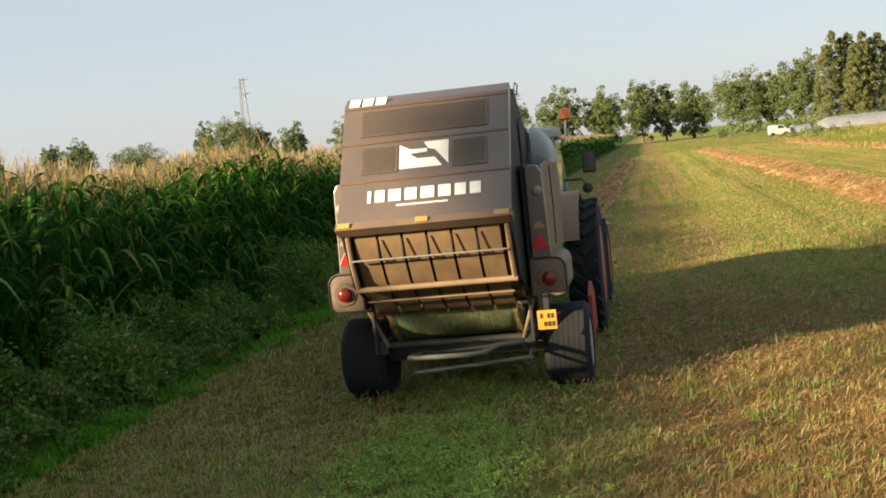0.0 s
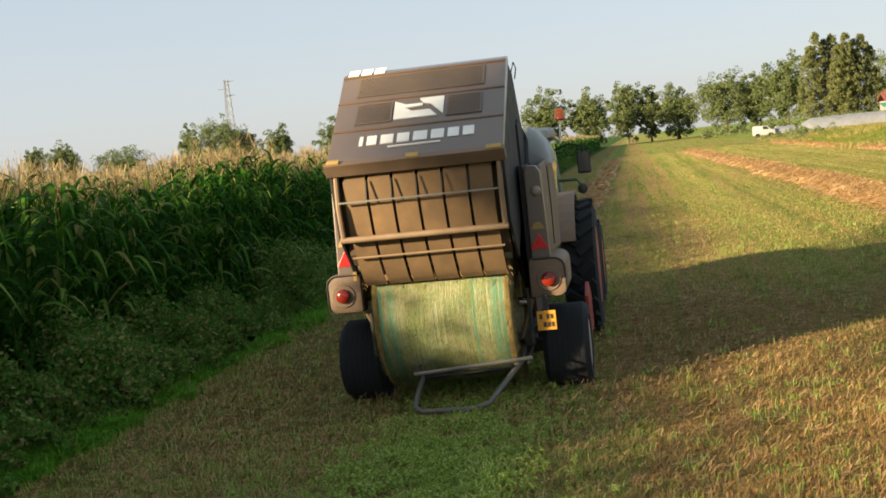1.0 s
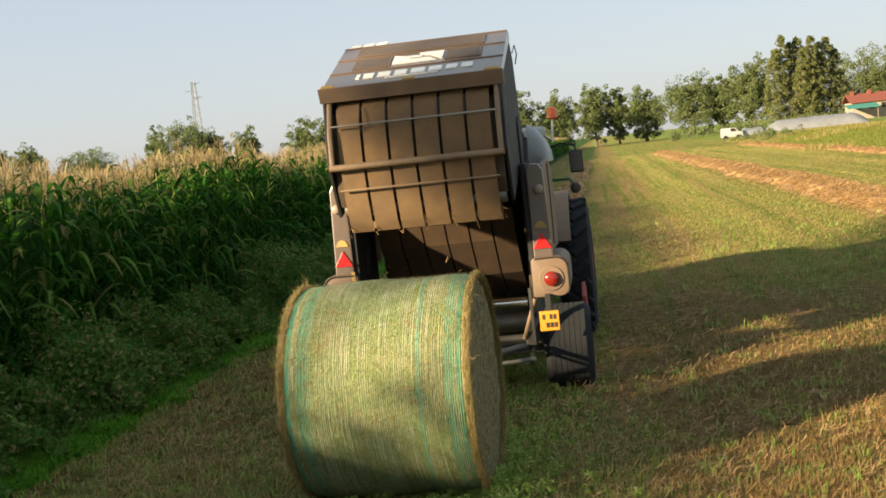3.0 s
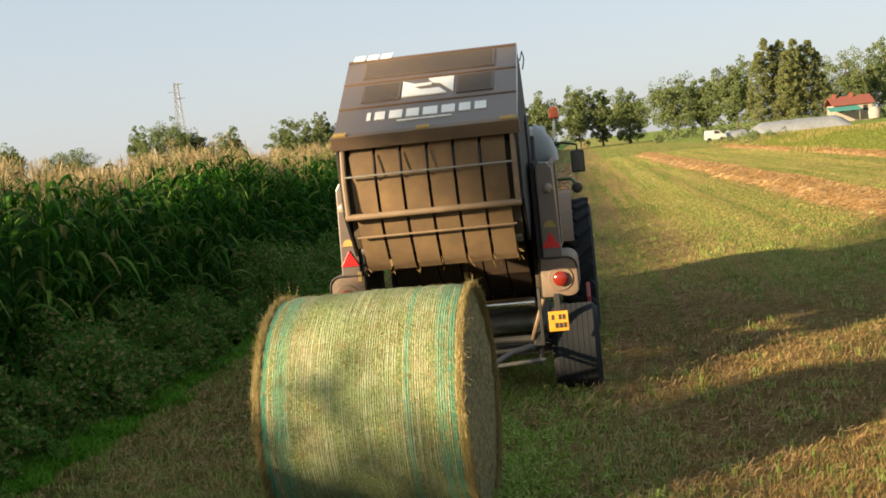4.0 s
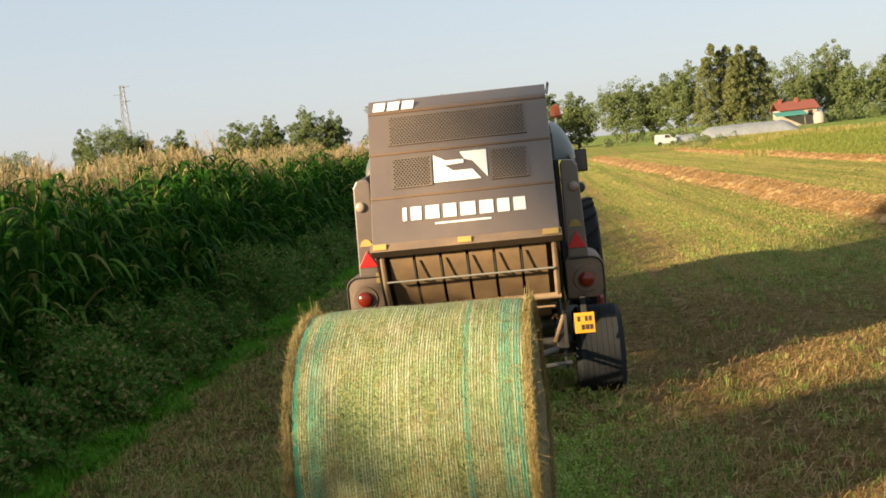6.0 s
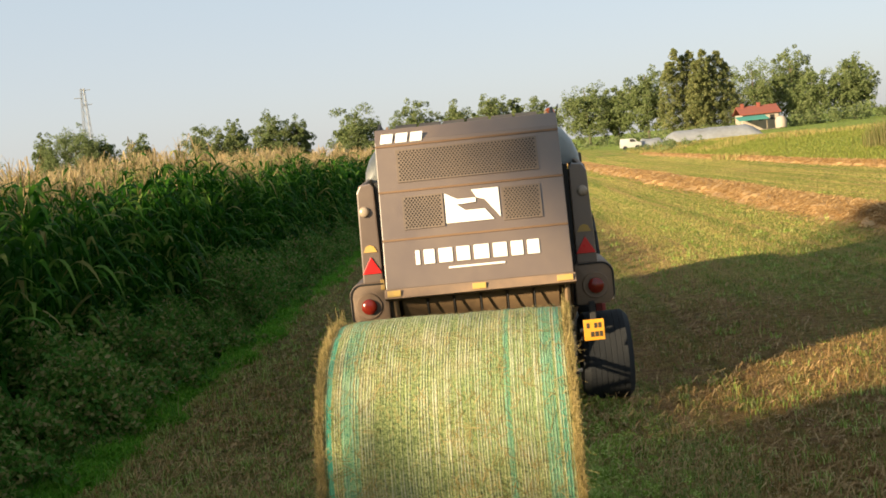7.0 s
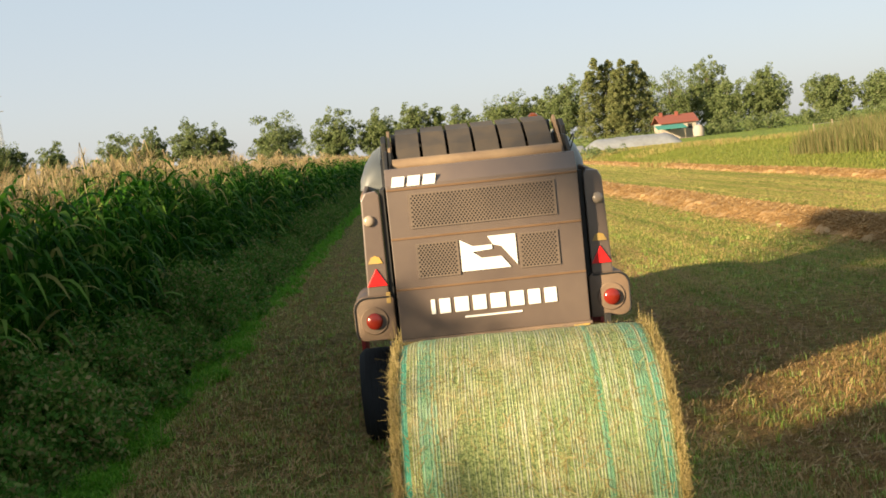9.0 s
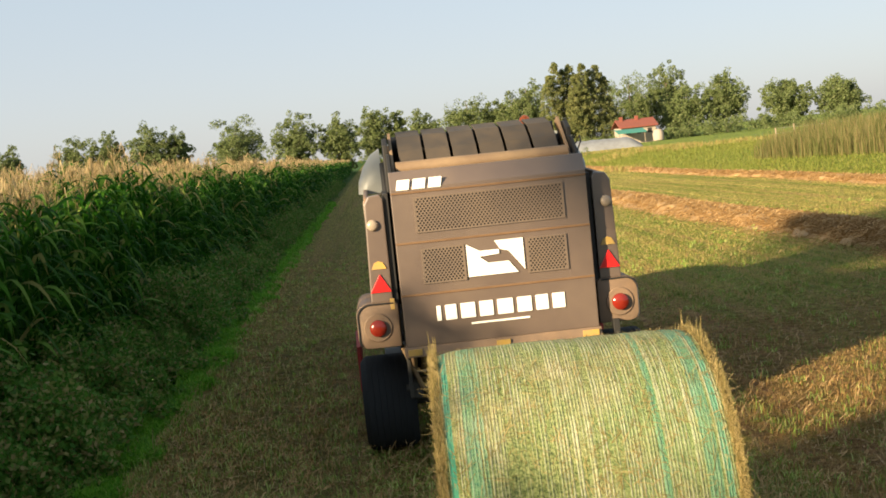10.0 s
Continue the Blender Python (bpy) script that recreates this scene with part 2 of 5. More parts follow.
def field():
    """Mown meadow: stubble in lanes along the field, brown wheel tracks, straw litter."""
    m, n, l, p = nodes_of("mown_meadow")
    tc = n.new("ShaderNodeTexCoord")
    sep = n.new("ShaderNodeSeparateXYZ")
    l.new(tc.outputs["Object"], sep.inputs[0])
    wob = noise_node(n, l, 0.35, 3, 0.5)
    lane = noise_node(n, l, 1.1, 3, 0.6, (1.0, 0.045, 1.0))
    clump = noise_node(n, l, 3.5, 6, 0.72)
    fine = noise_node(n, l, 75, 5, 0.75)
    tine = noise_node(n, l, 3.4, 2, 0.5, (1.0, 0.02, 1.0))
    lr = ramp(n, [(0.38, (0.17, 0.23, 0.035)), (0.46, (0.28, 0.28, 0.06)), (0.53, (0.39, 0.29, 0.1)), (0.62, (0.44, 0.27, 0.13))])
    mixv = math_node(n, l, "MULTIPLY_ADD", clump.outputs[0], 0.42, math_node(n, l, "MULTIPLY", lane.outputs[0], 0.36))
    lanes = ramp(n, [(0.0, (0.1,) * 3), (0.12, (0.05,) * 3), (0.25, (0.15,) * 3), (0.31, (0.1,) * 3), (0.4, (0.2,) * 3), (0.46, (0.5,) * 3), (0.58, (0.45,) * 3), (0.68, (0.0,) * 3), (0.9, (0.05,) * 3), (1.0, (0.1,) * 3)])
    l.new(math_node(n, l, "MULTIPLY_ADD", math_node(n, l, "MULTIPLY_ADD", wob.outputs[0], 0.6, sep.outputs[0]), 1 / 12, 0.31), lanes.inputs[0])
    mixv = math_node(n, l, "MULTIPLY_ADD", lanes.outputs[0], 0.13, math_node(n, l, "SUBTRACT", mixv, 0.06))
    l.new(math_node(n, l, "MULTIPLY_ADD", math_node(n, l, "SUBTRACT", tine.outputs[0], 0.5), 0.6, math_node(n, l, "ADD", mixv, 0.13)), lr.inputs[0])
    fr = ramp(n, [(0.38, (0.35, 0.35, 0.35)), (0.62, (1.35, 1.33, 1.28))])
    l.new(fine.outputs[0], fr.inputs[0])
    col = mix_rgb(n, l, 1.0, lr.outputs[0], fr.outputs[0], "MULTIPLY")
    # the strip under the gathered swath has stayed green
    off = math_node(n, l, "ABSOLUTE", math_node(n, l, "SUBTRACT", math_node(n, l, "MULTIPLY_ADD", wob.outputs[0], 0.5, sep.outputs[0]), 0.35))
    gs = ramp(n, [(0.25, (1, 1, 1)), (0.8, (0, 0, 0))])
    l.new(off, gs.inputs[0])
    col = mix_rgb(n, l, math_node(n, l, "MULTIPLY", gs.outputs[0], 0.75), col, (0.17, 0.26, 0.05))
    # the wheel track beside the maize is grown over thinly
    tg = ramp(n, [(0.42, (0.75, 0.75, 0.75)), (0.58, (0.5, 0.5, 0.5))])
    l.new(clump.outputs[0], tg.inputs[0])
    te = ramp(n, [(0.0, (1, 1, 1)), (0.8, (0, 0, 0))])
    l.new(math_node(n, l, "ADD", sep.outputs[0], 1.3), te.inputs[0])
    col = mix_rgb(n, l, math_node(n, l, "MULTIPLY", tg.outputs[0], te.outputs[0]), col, (0.165, 0.13, 0.052))
    # greener regrowth farther out in the meadow
    ge = ramp(n, [(0.0, (0, 0, 0)), (0.5, (0.35, 0.35, 0.35)), (1.0, (0.15, 0.15, 0.15))])
    l.new(math_node(n, l, "MULTIPLY_ADD", math_node(n, l, "MULTIPLY_ADD", wob.outputs[0], 1.2, sep.outputs[0]), 0.5, -1.9), ge.inputs[0])
    col = mix_rgb(n, l, ge.outputs[0], col, (0.24, 0.33, 0.06))
    # near sunlit patch: its orange-brown tone is put into the ground colour
    dp = ramp(n, [(0.0, (1, 1, 1)), (0.5, (0, 0, 0))])
    l.new(math_node(n, l, "MULTIPLY_ADD", clump.outputs[0], 2.0, math_node(n, l, "MULTIPLY_ADD", sep.outputs[1], 0.25, -4.5)), dp.inputs[0])
    dq = ramp(n, [(0.0, (0, 0, 0)), (1.0, (0.65, 0.65, 0.65))])
    l.new(math_node(n, l, "MULTIPLY_ADD", clump.outputs[0], 1.0, math_node(n, l, "SUBTRACT", sep.outputs[0], 1.9)), dq.inputs[0])
    col = mix_rgb(n, l, math_node(n, l, "MULTIPLY", dp.outputs[0], dq.outputs[0]), col, (0.25, 0.14, 0.06))
    # verge at the maize
    vg = ramp(n, [(0.0, (1, 1, 1)), (0.5, (0, 0, 0))])
    l.new(math_node(n, l, "MULTIPLY_ADD", clump.outputs[0], 0.7, math_node(n, l, "ADD", sep.outputs[0], 3.2)), vg.inputs[0])
    col = mix_rgb(n, l, vg.outputs[0], col, (0.04, 0.085, 0.014))
    # beyond the field's edge it is green meadow
    bk = ramp(n, [(0.0, (0, 0, 0)), (1.0, (1, 1, 1))])
    l.new(math_node(n, l, "MULTIPLY_ADD", sep.outputs[0], 0.5, -8.4), bk.inputs[0])
    col = mix_rgb(n, l, bk.outputs[0], col, mix_rgb(n, l, clump.outputs[0], (0.13, 0.21, 0.035), (0.22, 0.24, 0.06)))
    # soil and litter between the tufts
    tuft = noise_node(n, l, 9, 5, 0.7)
    tr = ramp(n, [(0.36, (0.5, 0.43, 0.4)), (0.5, (1.0, 1.0, 1.0)), (0.66, (1.3, 1.34, 1.2))])
    l.new(tuft.outputs[0], tr.inputs[0])
    col = mix_rgb(n, l, 1.0, col, tr.outputs[0], "MULTIPLY")
    l.new(col, p.inputs["Base Color"])
    p.inputs["Roughness"].default_value = 0.95
    p.inputs["Specular IOR Level"].default_value = 0.1
    l.new(bump(n, l, math_node(n, l, "ADD", fine.outputs[0], math_node(n, l, "ADD", tuft.outputs[0], clump.outputs[0])), 1.0, 0.09).outputs[0], p.inputs["Normal"])
    return m


FIELD = field()
STUBBLE = leafy("stubble_grass", [(0.0, (0.13, 0.22, 0.035)), (0.45, (0.22, 0.28, 0.06)), (0.6, (0.38, 0.28, 0.1)), (0.8, (0.47, 0.29, 0.12)), (1.0, (0.62, 0.42, 0.2))], 0.3)
DRYSTUBBLE = leafy("dry_stubble", [(0.0, (0.15, 0.15, 0.04)), (0.2, (0.26, 0.15, 0.055)), (0.6, (0.42, 0.23, 0.08)), (1.0, (0.58, 0.36, 0.16))], 0.25)
FARGRASS = leafy("pale_stubble", [(0.0, (0.4, 0.39, 0.09)), (0.5, (0.55, 0.46, 0.14)), (1.0, (0.66, 0.5, 0.22))], 0.35)
LUCERNE = leafy("lucerne_leaf", [(0.0, (0.17, 0.29, 0.035)), (0.5, (0.35, 0.48, 0.09)), (1.0, (0.62, 0.67, 0.25))], 0.42)
VERGE = leafy("verge_grass", [(0.0, (0.085, 0.27, 0.016)), (0.6, (0.155, 0.4, 0.03)), (1.0, (0.27, 0.45, 0.065))], 0.45)
BANKGRASS = leafy("bank_grass", [(0.0, (0.16, 0.2, 0.035)), (0.6, (0.23, 0.255, 0.05)), (1.0, (0.34, 0.3, 0.09))], 0.35)
DRYBANK = leafy("dry_bank_grass", [(0.0, (0.2, 0.24, 0.05)), (0.5, (0.33, 0.28, 0.09)), (1.0, (0.5, 0.34, 0.15))], 0.35)
WEED = leafy("weed_leaf", [(0.0, (0.05, 0.16, 0.018)), (0.5, (0.105, 0.25, 0.036)), (0.8, (0.25, 0.28, 0.08)), (1.0, (0.4, 0.3, 0.15))], 0.42)
MAIZE = leafy("maize_leaf", [(0.0, (0.01, 0.056, 0.004)), (0.5, (0.029, 0.12, 0.009)), (0.8, (0.095, 0.24, 0.027)), (0.92, (0.23, 0.39, 0.075)), (1.0, (0.4, 0.32, 0.12))], 0.48, 0.55, 0.08)
TASSEL = leafy("maize_tassel", [(0.0, (0.32, 0.23, 0.11)), (0.6, (0.47, 0.355, 0.18)), (1.0, (0.62, 0.49, 0.28))], 0.35)
REED = leafy("tall_dry_grass", [(0.0, (0.09, 0.12, 0.03)), (0.55, (0.17, 0.16, 0.06)), (1.0, (0.3, 0.22, 0.11))], 0.3)
# tree leaves: distance haze is mixed in as paler greens
TREELEAF = leafy("hazed_broad_leaf", [(0.0, (0.11, 0.15, 0.05)), (0.6, (0.16, 0.2, 0.075)), (1.0, (0.23, 0.25, 0.12))], 0.35)
POPLAR = leafy("hazed_poplar_leaf", [(0.0, (0.14, 0.17, 0.06)), (0.6, (0.21, 0.225, 0.085)), (1.0, (0.3, 0.28, 0.12))], 0.38)
BARK = worn("bark", (0.09, 0.07, 0.05), (0.17, 0.14, 0.1), 0.7, 2.0, 0.85, 0, 20, 0.5)
ROOF = worn("red_roof_tiles", (0.2, 0.05, 0.032), (0.14, 0.055, 0.038), 0.6, 1.0, 0.8)
PLASTER = worn("cream_plaster", (0.32, 0.27, 0.22), (0.24, 0.2, 0.16), 0.4, 0.5, 0.85)
SHEETING = worn("grey_sheeting", (0.21, 0.22, 0.235), (0.12, 0.12, 0.12), 0.7, 0.9, 0.55)
TEAL = worn("teal_canopy", (0.03, 0.2, 0.16), (0.1, 0.18, 0.14), 0.4, 1.0, 0.6)
VANWHITE = worn("white_van_paint", (0.36, 0.36, 0.355), (0.26, 0.24, 0.21), 0.2, 2.0, 0.3)
GALV = worn("galvanised_lattice", (0.3, 0.31, 0.32), (0.2, 0.19, 0.17), 0.4, 1.0, 0.5, 0.5)
WOOD = worn("weathered_wood", (0.3, 0.24, 0.17), (0.2, 0.16, 0.11), 0.6, 4.0, 0.85)


# ---- mesh helpers ----
ORIGIN = {}


def thing(name, origin, label, category, group=""):
    e = new(name)
    e.location = origin
    ORIGIN[e] = Vector(origin)
    return tagged(e, label, category, group)


def part(name, bm, material, parent, label="", origin=None, smooth=False):
    """Links a bmesh, drawn in the world's metres, as one mesh under its parent."""
    base = ORIGIN[parent]
    o = Vector(origin) if origin else base
    bmesh.ops.translate(bm, verts=bm.verts, vec=-o)
    me = bpy.data.meshes.new(name)
    bm.to_mesh(me)
    bm.free()
    if smooth:
        for f in me.polygons:
            f.use_smooth = True
        me.set_sharp_from_angle(angle=radians(40))
    me.materials.append(material)
    ob = new(name, me)
    ob.parent = parent
    ob.location = o - base
    ORIGIN[ob] = o
    return tagged(ob, label)


def lone(name, bm, material, origin, label="", category="", kind="", smooth=False, group=""):
    o = Vector(origin)
    bmesh.ops.translate(bm, verts=bm.verts, vec=-o)
    me = bpy.data.meshes.new(name)
    bm.to_mesh(me)
    bm.free()
    for f in me.polygons:
        f.use_smooth = smooth
    me.materials.append(material)
    ob = new(name, me)
    ob.location = o
    return tagged(ob, label, category, group, kind)


def box(x0, x1, y0, y1, z0, z1, bevel=0.0, bm=None, segs=2):
    own = bmesh.new()
    bmesh.ops.create_cube(own, size=1)
    for v in own.verts:
        v.co = Vector((x0 + (v.co.x + 0.5) * (x1 - x0), y0 + (v.co.y + 0.5) * (y1 - y0), z0 + (v.co.z + 0.5) * (z1 - z0)))
    if bevel:
        bmesh.ops.bevel(own, geom=own.edges[:], offset=bevel, segments=segs, affect="EDGES", profile=0.6)
    return join(bm, own)


def join(bm, own):
    if bm is None:
        return own
    me = bpy.data.meshes.new("tmp")
    own.to_mesh(me)
    own.free()
    bm.from_mesh(me)
    bpy.data.meshes.remove(me)
    return bm


def prism(poly, x0, x1, bevel=0.0, bm=None, axis="x"):
    """A side outline in y and z (or x and z), drawn out between two places."""
    own = bmesh.new()
    put = (lambda a, b, w: (w, a, b)) if axis == "x" else (lambda a, b, w: (a, w, b))
    vs = [own.verts.new(put(a, b, x0)) for a, b in poly]
    f = own.faces.new(vs)
    g = bmesh.ops.extrude_face_region(own, geom=[f])
    for v in g["geom"]:
        if isinstance(v, bmesh.types.BMVert):
            v.co += Vector(put(0, 0, x1 - x0))
    bmesh.ops.recalc_face_normals(own, faces=own.faces)
    if bevel:
        bmesh.ops.bevel(own, geom=own.edges[:], offset=bevel, segments=2, affect="EDGES", profile=0.6)
    return join(bm, own)


def tube(points, r, sides=8, bm=None, closed=False, taper=None):
    own = bmesh.new()
    pts = [Vector(q) for q in points]
    rings = []
    for i, q in enumerate(pts):
        a = pts[i - 1] if (i or closed) else q
        b = pts[(i + 1) % len(pts)] if (i < len(pts) - 1 or closed) else q
        d = (b - a).normalized()
        u = d.cross(Vector((0.13, 0.21, 0.97))).normalized()
        w = d.cross(u)
        rad = r if taper is None else r + (taper - r) * i / (len(pts) - 1)
        rings.append([own.verts.new(q + rad * (math.cos(k) * u + math.sin(k) * w)) for k in (2 * math.pi * s / sides for s in range(sides))])
    n = len(rings)
    for i in range(n if closed else n - 1):
        for s in range(sides):
            own.faces.new((rings[i][s], rings[i][(s + 1) % sides], rings[(i + 1) % n][(s + 1) % sides], rings[(i + 1) % n][s]))
    if not closed:
        own.faces.new(rings[0][::-1])
        own.faces.new(rings[-1])
    bmesh.ops.recalc_face_normals(own, faces=own.faces)
    return join(bm, own)


def lathe(profile, centre, sides=48, bm=None, axis="x"):
    """A profile of (along, radius) turned about an axis through centre."""
    own = bmesh.new()
    c = Vector(centre)
    rings = []
    for a, r in profile:
        ring = []
        for s in range(sides):
            k = 2 * math.pi * s / sides
            if axis == "x":
                q = (a, r * math.cos(k), r * math.sin(k))
            elif axis == "y":
                q = (r * math.cos(k), a, r * math.sin(k))
            else:
                q = (r * math.cos(k), r * math.sin(k), a)
            ring.append(own.verts.new(c + Vector(q)))
        rings.append(ring)
    for i in range(len(rings) - 1):
        for s in range(sides):
            own.faces.new((rings[i][s], rings[i][(s + 1) % sides], rings[i + 1][(s + 1) % sides], rings[i + 1][s]))
    own.faces.new(rings[0])
    own.faces.new(rings[-1])
    bmesh.ops.recalc_face_normals(own, faces=own.faces)
    return join(bm, own)


def quads(name, verts, faces, material, label="", category="", kind="stuff", smooth=False):
    me = bpy.data.meshes.new(name)
    verts, faces = np.asarray(verts, np.float32), np.asarray(faces, np.int32)
    k = faces.shape[1]
    me.vertices.add(len(verts))
    me.vertices.foreach_set("co", verts.ravel())
    me.loops.add(faces.size)
    me.loops.foreach_set("vertex_index", faces.ravel())
    me.polygons.add(len(faces))
    me.polygons.foreach_set("loop_start", np.arange(0, faces.size, k, dtype=np.int32))
    me.update(calc_edges=True)
    if smooth:
        me.polygons.foreach_set("use_smooth", np.ones(len(faces), bool))
    me.materials.append(material)
    return tagged(new(name, me), label, category, "", kind) if label or category else new(name, me)


# ---- ground ----
rng = np.random.default_rng(7)


def smooth(a, b, v):
    t = np.clip((np.asarray(v, float) - a) / (b - a), 0, 1)
    return t * t * (3 - 2 * t)


def ground_z(x, y):
    """Flat field; a low bank along its far side that sinks away with distance."""
    dip = -0.07 * smooth(7.6, 9.8, y) * (1 - smooth(1.7, 3.2, np.abs(x))) * (1 - smooth(22, 40, y))
    return smooth(16.5, 22, x) * (1.0 - 0.75 * smooth(60, 150, y)) + 0.25 * smooth(40, 75, x) + dip


def build_ground():
    xs = np.concatenate([[-3000, -1200, -500, -200, -80, -40], [-20, -15, -10, -7], np.arange(-5, 5, 0.4), [6, 8, 10, 12], np.arange(14, 26, 0.5), [28, 32, 40, 50, 60, 80, 120, 200, 500, 1200, 3000]])
    ys = np.concatenate([[-600, -200, -60], [-20, -10, 0, 4], np.arange(6, 44, 1.0), np.arange(44, 180, 4.0), [200, 240, 300, 400, 700, 1500, 4000]])
    X, Y = np.meshgrid(xs, ys)
    Z = ground_z(X, Y)
    v = np.stack([X, Y, Z], -1).reshape(-1, 3)
    w = len(xs)
    i = (np.arange(len(ys) - 1)[:, None] * w + np.arange(w - 1)).ravel()
    f = np.stack([i, i + 1, i + w + 1, i + w], -1)
    quads("ground", v, f, FIELD, "flat mown hay meadow, green and straw brown", "ground", "structure", True)


build_ground()


def blades(n, x, y, h, w, lean, name, material, label, category):
    """Single bent blades: two quads each, standing at x, y."""
    z = ground_z(x, y)
    a = rng.uniform(0, 2 * np.pi, n)
    d = np.stack([np.cos(a), np.sin(a), np.zeros(n)], -1)
    s = np.stack([-np.sin(a), np.cos(a), np.zeros(n)], -1)
    up = np.array([0, 0, 1.0])
    b = np.stack([x, y, z - 0.01], -1)
    h, w, lean = h[:, None], np.broadcast_to(np.asarray(w), (n,))[:, None], np.broadcast_to(np.asarray(lean), (n,))[:, None]
    mid = b + 0.6 * h * up + 0.3 * lean * h * d
    tip = b + h * up * np.maximum(0.25, 1 - 0.35 * lean) + lean * h * d
    v = np.stack([b - s * w / 2, b + s * w / 2, mid + s * w * 0.4, mid - s * w * 0.4, tip + s * w * 0.08, tip - s * w * 0.08], 1).reshape(-1, 3)
    i = np.arange(n)[:, None] * 6
    f = np.concatenate([i + np.array([[0, 1, 2, 3]]), i + np.array([[3, 2, 4, 5]])])
    return quads(name, v, f, material, label, category)


def leaf_cloud(centres, radii, per, size, flat=0.0):
    """Leaves as small quads, turned at random, in balls about the centres."""
    n = len(centres) * per
    c = np.repeat(centres, per, 0)
    r = np.repeat(radii, per)
    d = rng.normal(size=(n, 3))
    d /= np.linalg.norm(d, axis=1, keepdims=True)
    p = c + d * (r * rng.uniform(0.35, 1, n) ** 0.6)[:, None]
    a = rng.normal(size=(n, 3))
    a /= np.linalg.norm(a, axis=1, keepdims=True)
    b = np.cross(a, rng.normal(size=(n, 3)))
    b /= np.linalg.norm(b, axis=1, keepdims=True)
    s = size * rng.uniform(0.6, 1.4, n)[:, None]
    v = np.stack([p - a * s, p - b * s * 0.5, p + a * s, p + b * s * 0.5], 1).reshape(-1, 3)
    return v, np.arange(4 * n).reshape(-1, 4)


def near_y(n, y0, y1):
    """Denser towards the near end."""
    return 1 / (1 / y1 + rng.uniform(0, 1, n) * (1 / y0 - 1 / y1))


def meadow():
    n = 290000
    y = near_y(n, 4.6, 40.0)
    x = rng.uniform(-0.30, 0.36, n) * (y + 2.5) + 0.4
    ok = (x > -3.3) & (x < 16) & ((x > -0.8) | (rng.uniform(size=n) < 0.4))
    x, y = x[ok], y[ok]
    n = len(x)
    patchy = np.array([noise.noise(Vector((a * 1.6, b * 1.1, 0))) for a, b in zip(x, y)])
    h = rng.uniform(0.022, 0.07, n) * (1 + 0.9 * np.clip(patchy, -0.6, 1))
    # drier, orange-brown stubble carries the tone of the near sunlit patch
    dry = (x > 1.5 + 0.5 * patchy) & (y < 14.6 + 2 * patchy) & (rng.uniform(size=n) < np.where(y < 12, 0.85, 0.6))
    dx, dy, dh = x[dry], y[dry], h[dry]
    blades(len(dx), dx, dy, dh * 0.85, 0.0022 + 0.00018 * dy, rng.uniform(0.1, 0.9, len(dx)), "dry_stubble", DRYSTUBBLE, "dry orange-brown stubble toned for the near sunlit patch", "grass")
    x, y, h = x[~dry], y[~dry], h[~dry]
    n = len(x)
    blades(n, x, y, h, 0.0035 + 0.00022 * y, rng.uniform(0.2, 1.3, n), "stubble_grass", STUBBLE, "short mown grass stubble, green and straw coloured", "grass")
    # lucerne regrowth in the strip where the swath lay, and scattered elsewhere
    n = 90000
    y = near_y(n, 4.5, 22.0)
    x = 0.18 + rng.normal(0, 0.36, n)
    far = rng.uniform(size=n) < 0.17
    x[far] = (rng.uniform(-0.30, 0.36, n) * (y + 2.5) + 0.4)[far]
    bare = (x > 1.3) & (x < 3.4) & (rng.uniform(size=n) < 0.45)
    x[bare] += 2.4
    p = np.array([noise.noise(Vector((a * 2.3, b * 1.9, 4))) for a, b in zip(x, y)])
    ok = (p > 0.55 * np.abs(x - 0.15) - 0.2) & (x > -3.2)
    x, y, p = x[ok], y[ok], p[ok]
    n = len(x)
    blades(n, x, y, rng.uniform(0.045, 0.13, n) * (0.75 + np.clip(p, 0, 0.6)), np.where(far[ok], 0.009, 0.015), rng.uniform(0.25, 1.05, n), "lucerne_regrowth", LUCERNE, "low green lucerne shoots regrowing after mowing", "plants")
    n = 5200
    y = near_y(n, 4.6, 18.0)
    x = 0.18 + rng.normal(0, 0.4, n)
    p = np.array([noise.noise(Vector((a * 2.6, b * 2.1, 31))) for a, b in zip(x, y)])
    x, y = x[p > -0.15], y[p > -0.15]
    n = len(x)
    c = np.stack([x, y, ground_z(x, y) + rng.uniform(0.03, 0.1, n)], -1)
    v, f = leaf_cloud(c, rng.uniform(0.02, 0.055, n), 26, 0.0115)
    quads("lucerne_leaves", v, f, LUCERNE, "clusters of small lucerne leaves in the swath strip", "plants")
    # thin green and straw regrowth on the wheel track beside the maize
    for count, mat_, nm, lab in ((34000, DRYSTUBBLE, "track_stubble", "short tufts of stubble on the wheel track"), (30000, LUCERNE, "track_regrowth", "green shoots scattered on the wheel track")):
        y = near_y(count, 5.2, 30.0)
        x = rng.uniform(-3.25, -0.2, count)
        p = np.array([noise.noise(Vector((a * 3.1, b * 2.2, 11))) + 0.6 * noise.noise(Vector((a * 8, b * 6, 5))) for a, b in zip(x, y)])
        ok = p > (-0.15 if mat_ is DRYSTUBBLE else 0.12)
        x, y, p = x[ok], y[ok], p[ok]
        blades(len(x), x, y, rng.uniform(0.03, 0.075, len(x)) * (0.8 + p), 0.006 + 0.0003 * y, rng.uniform(0.4, 1.5, len(x)), nm, mat_, lab, "grass")
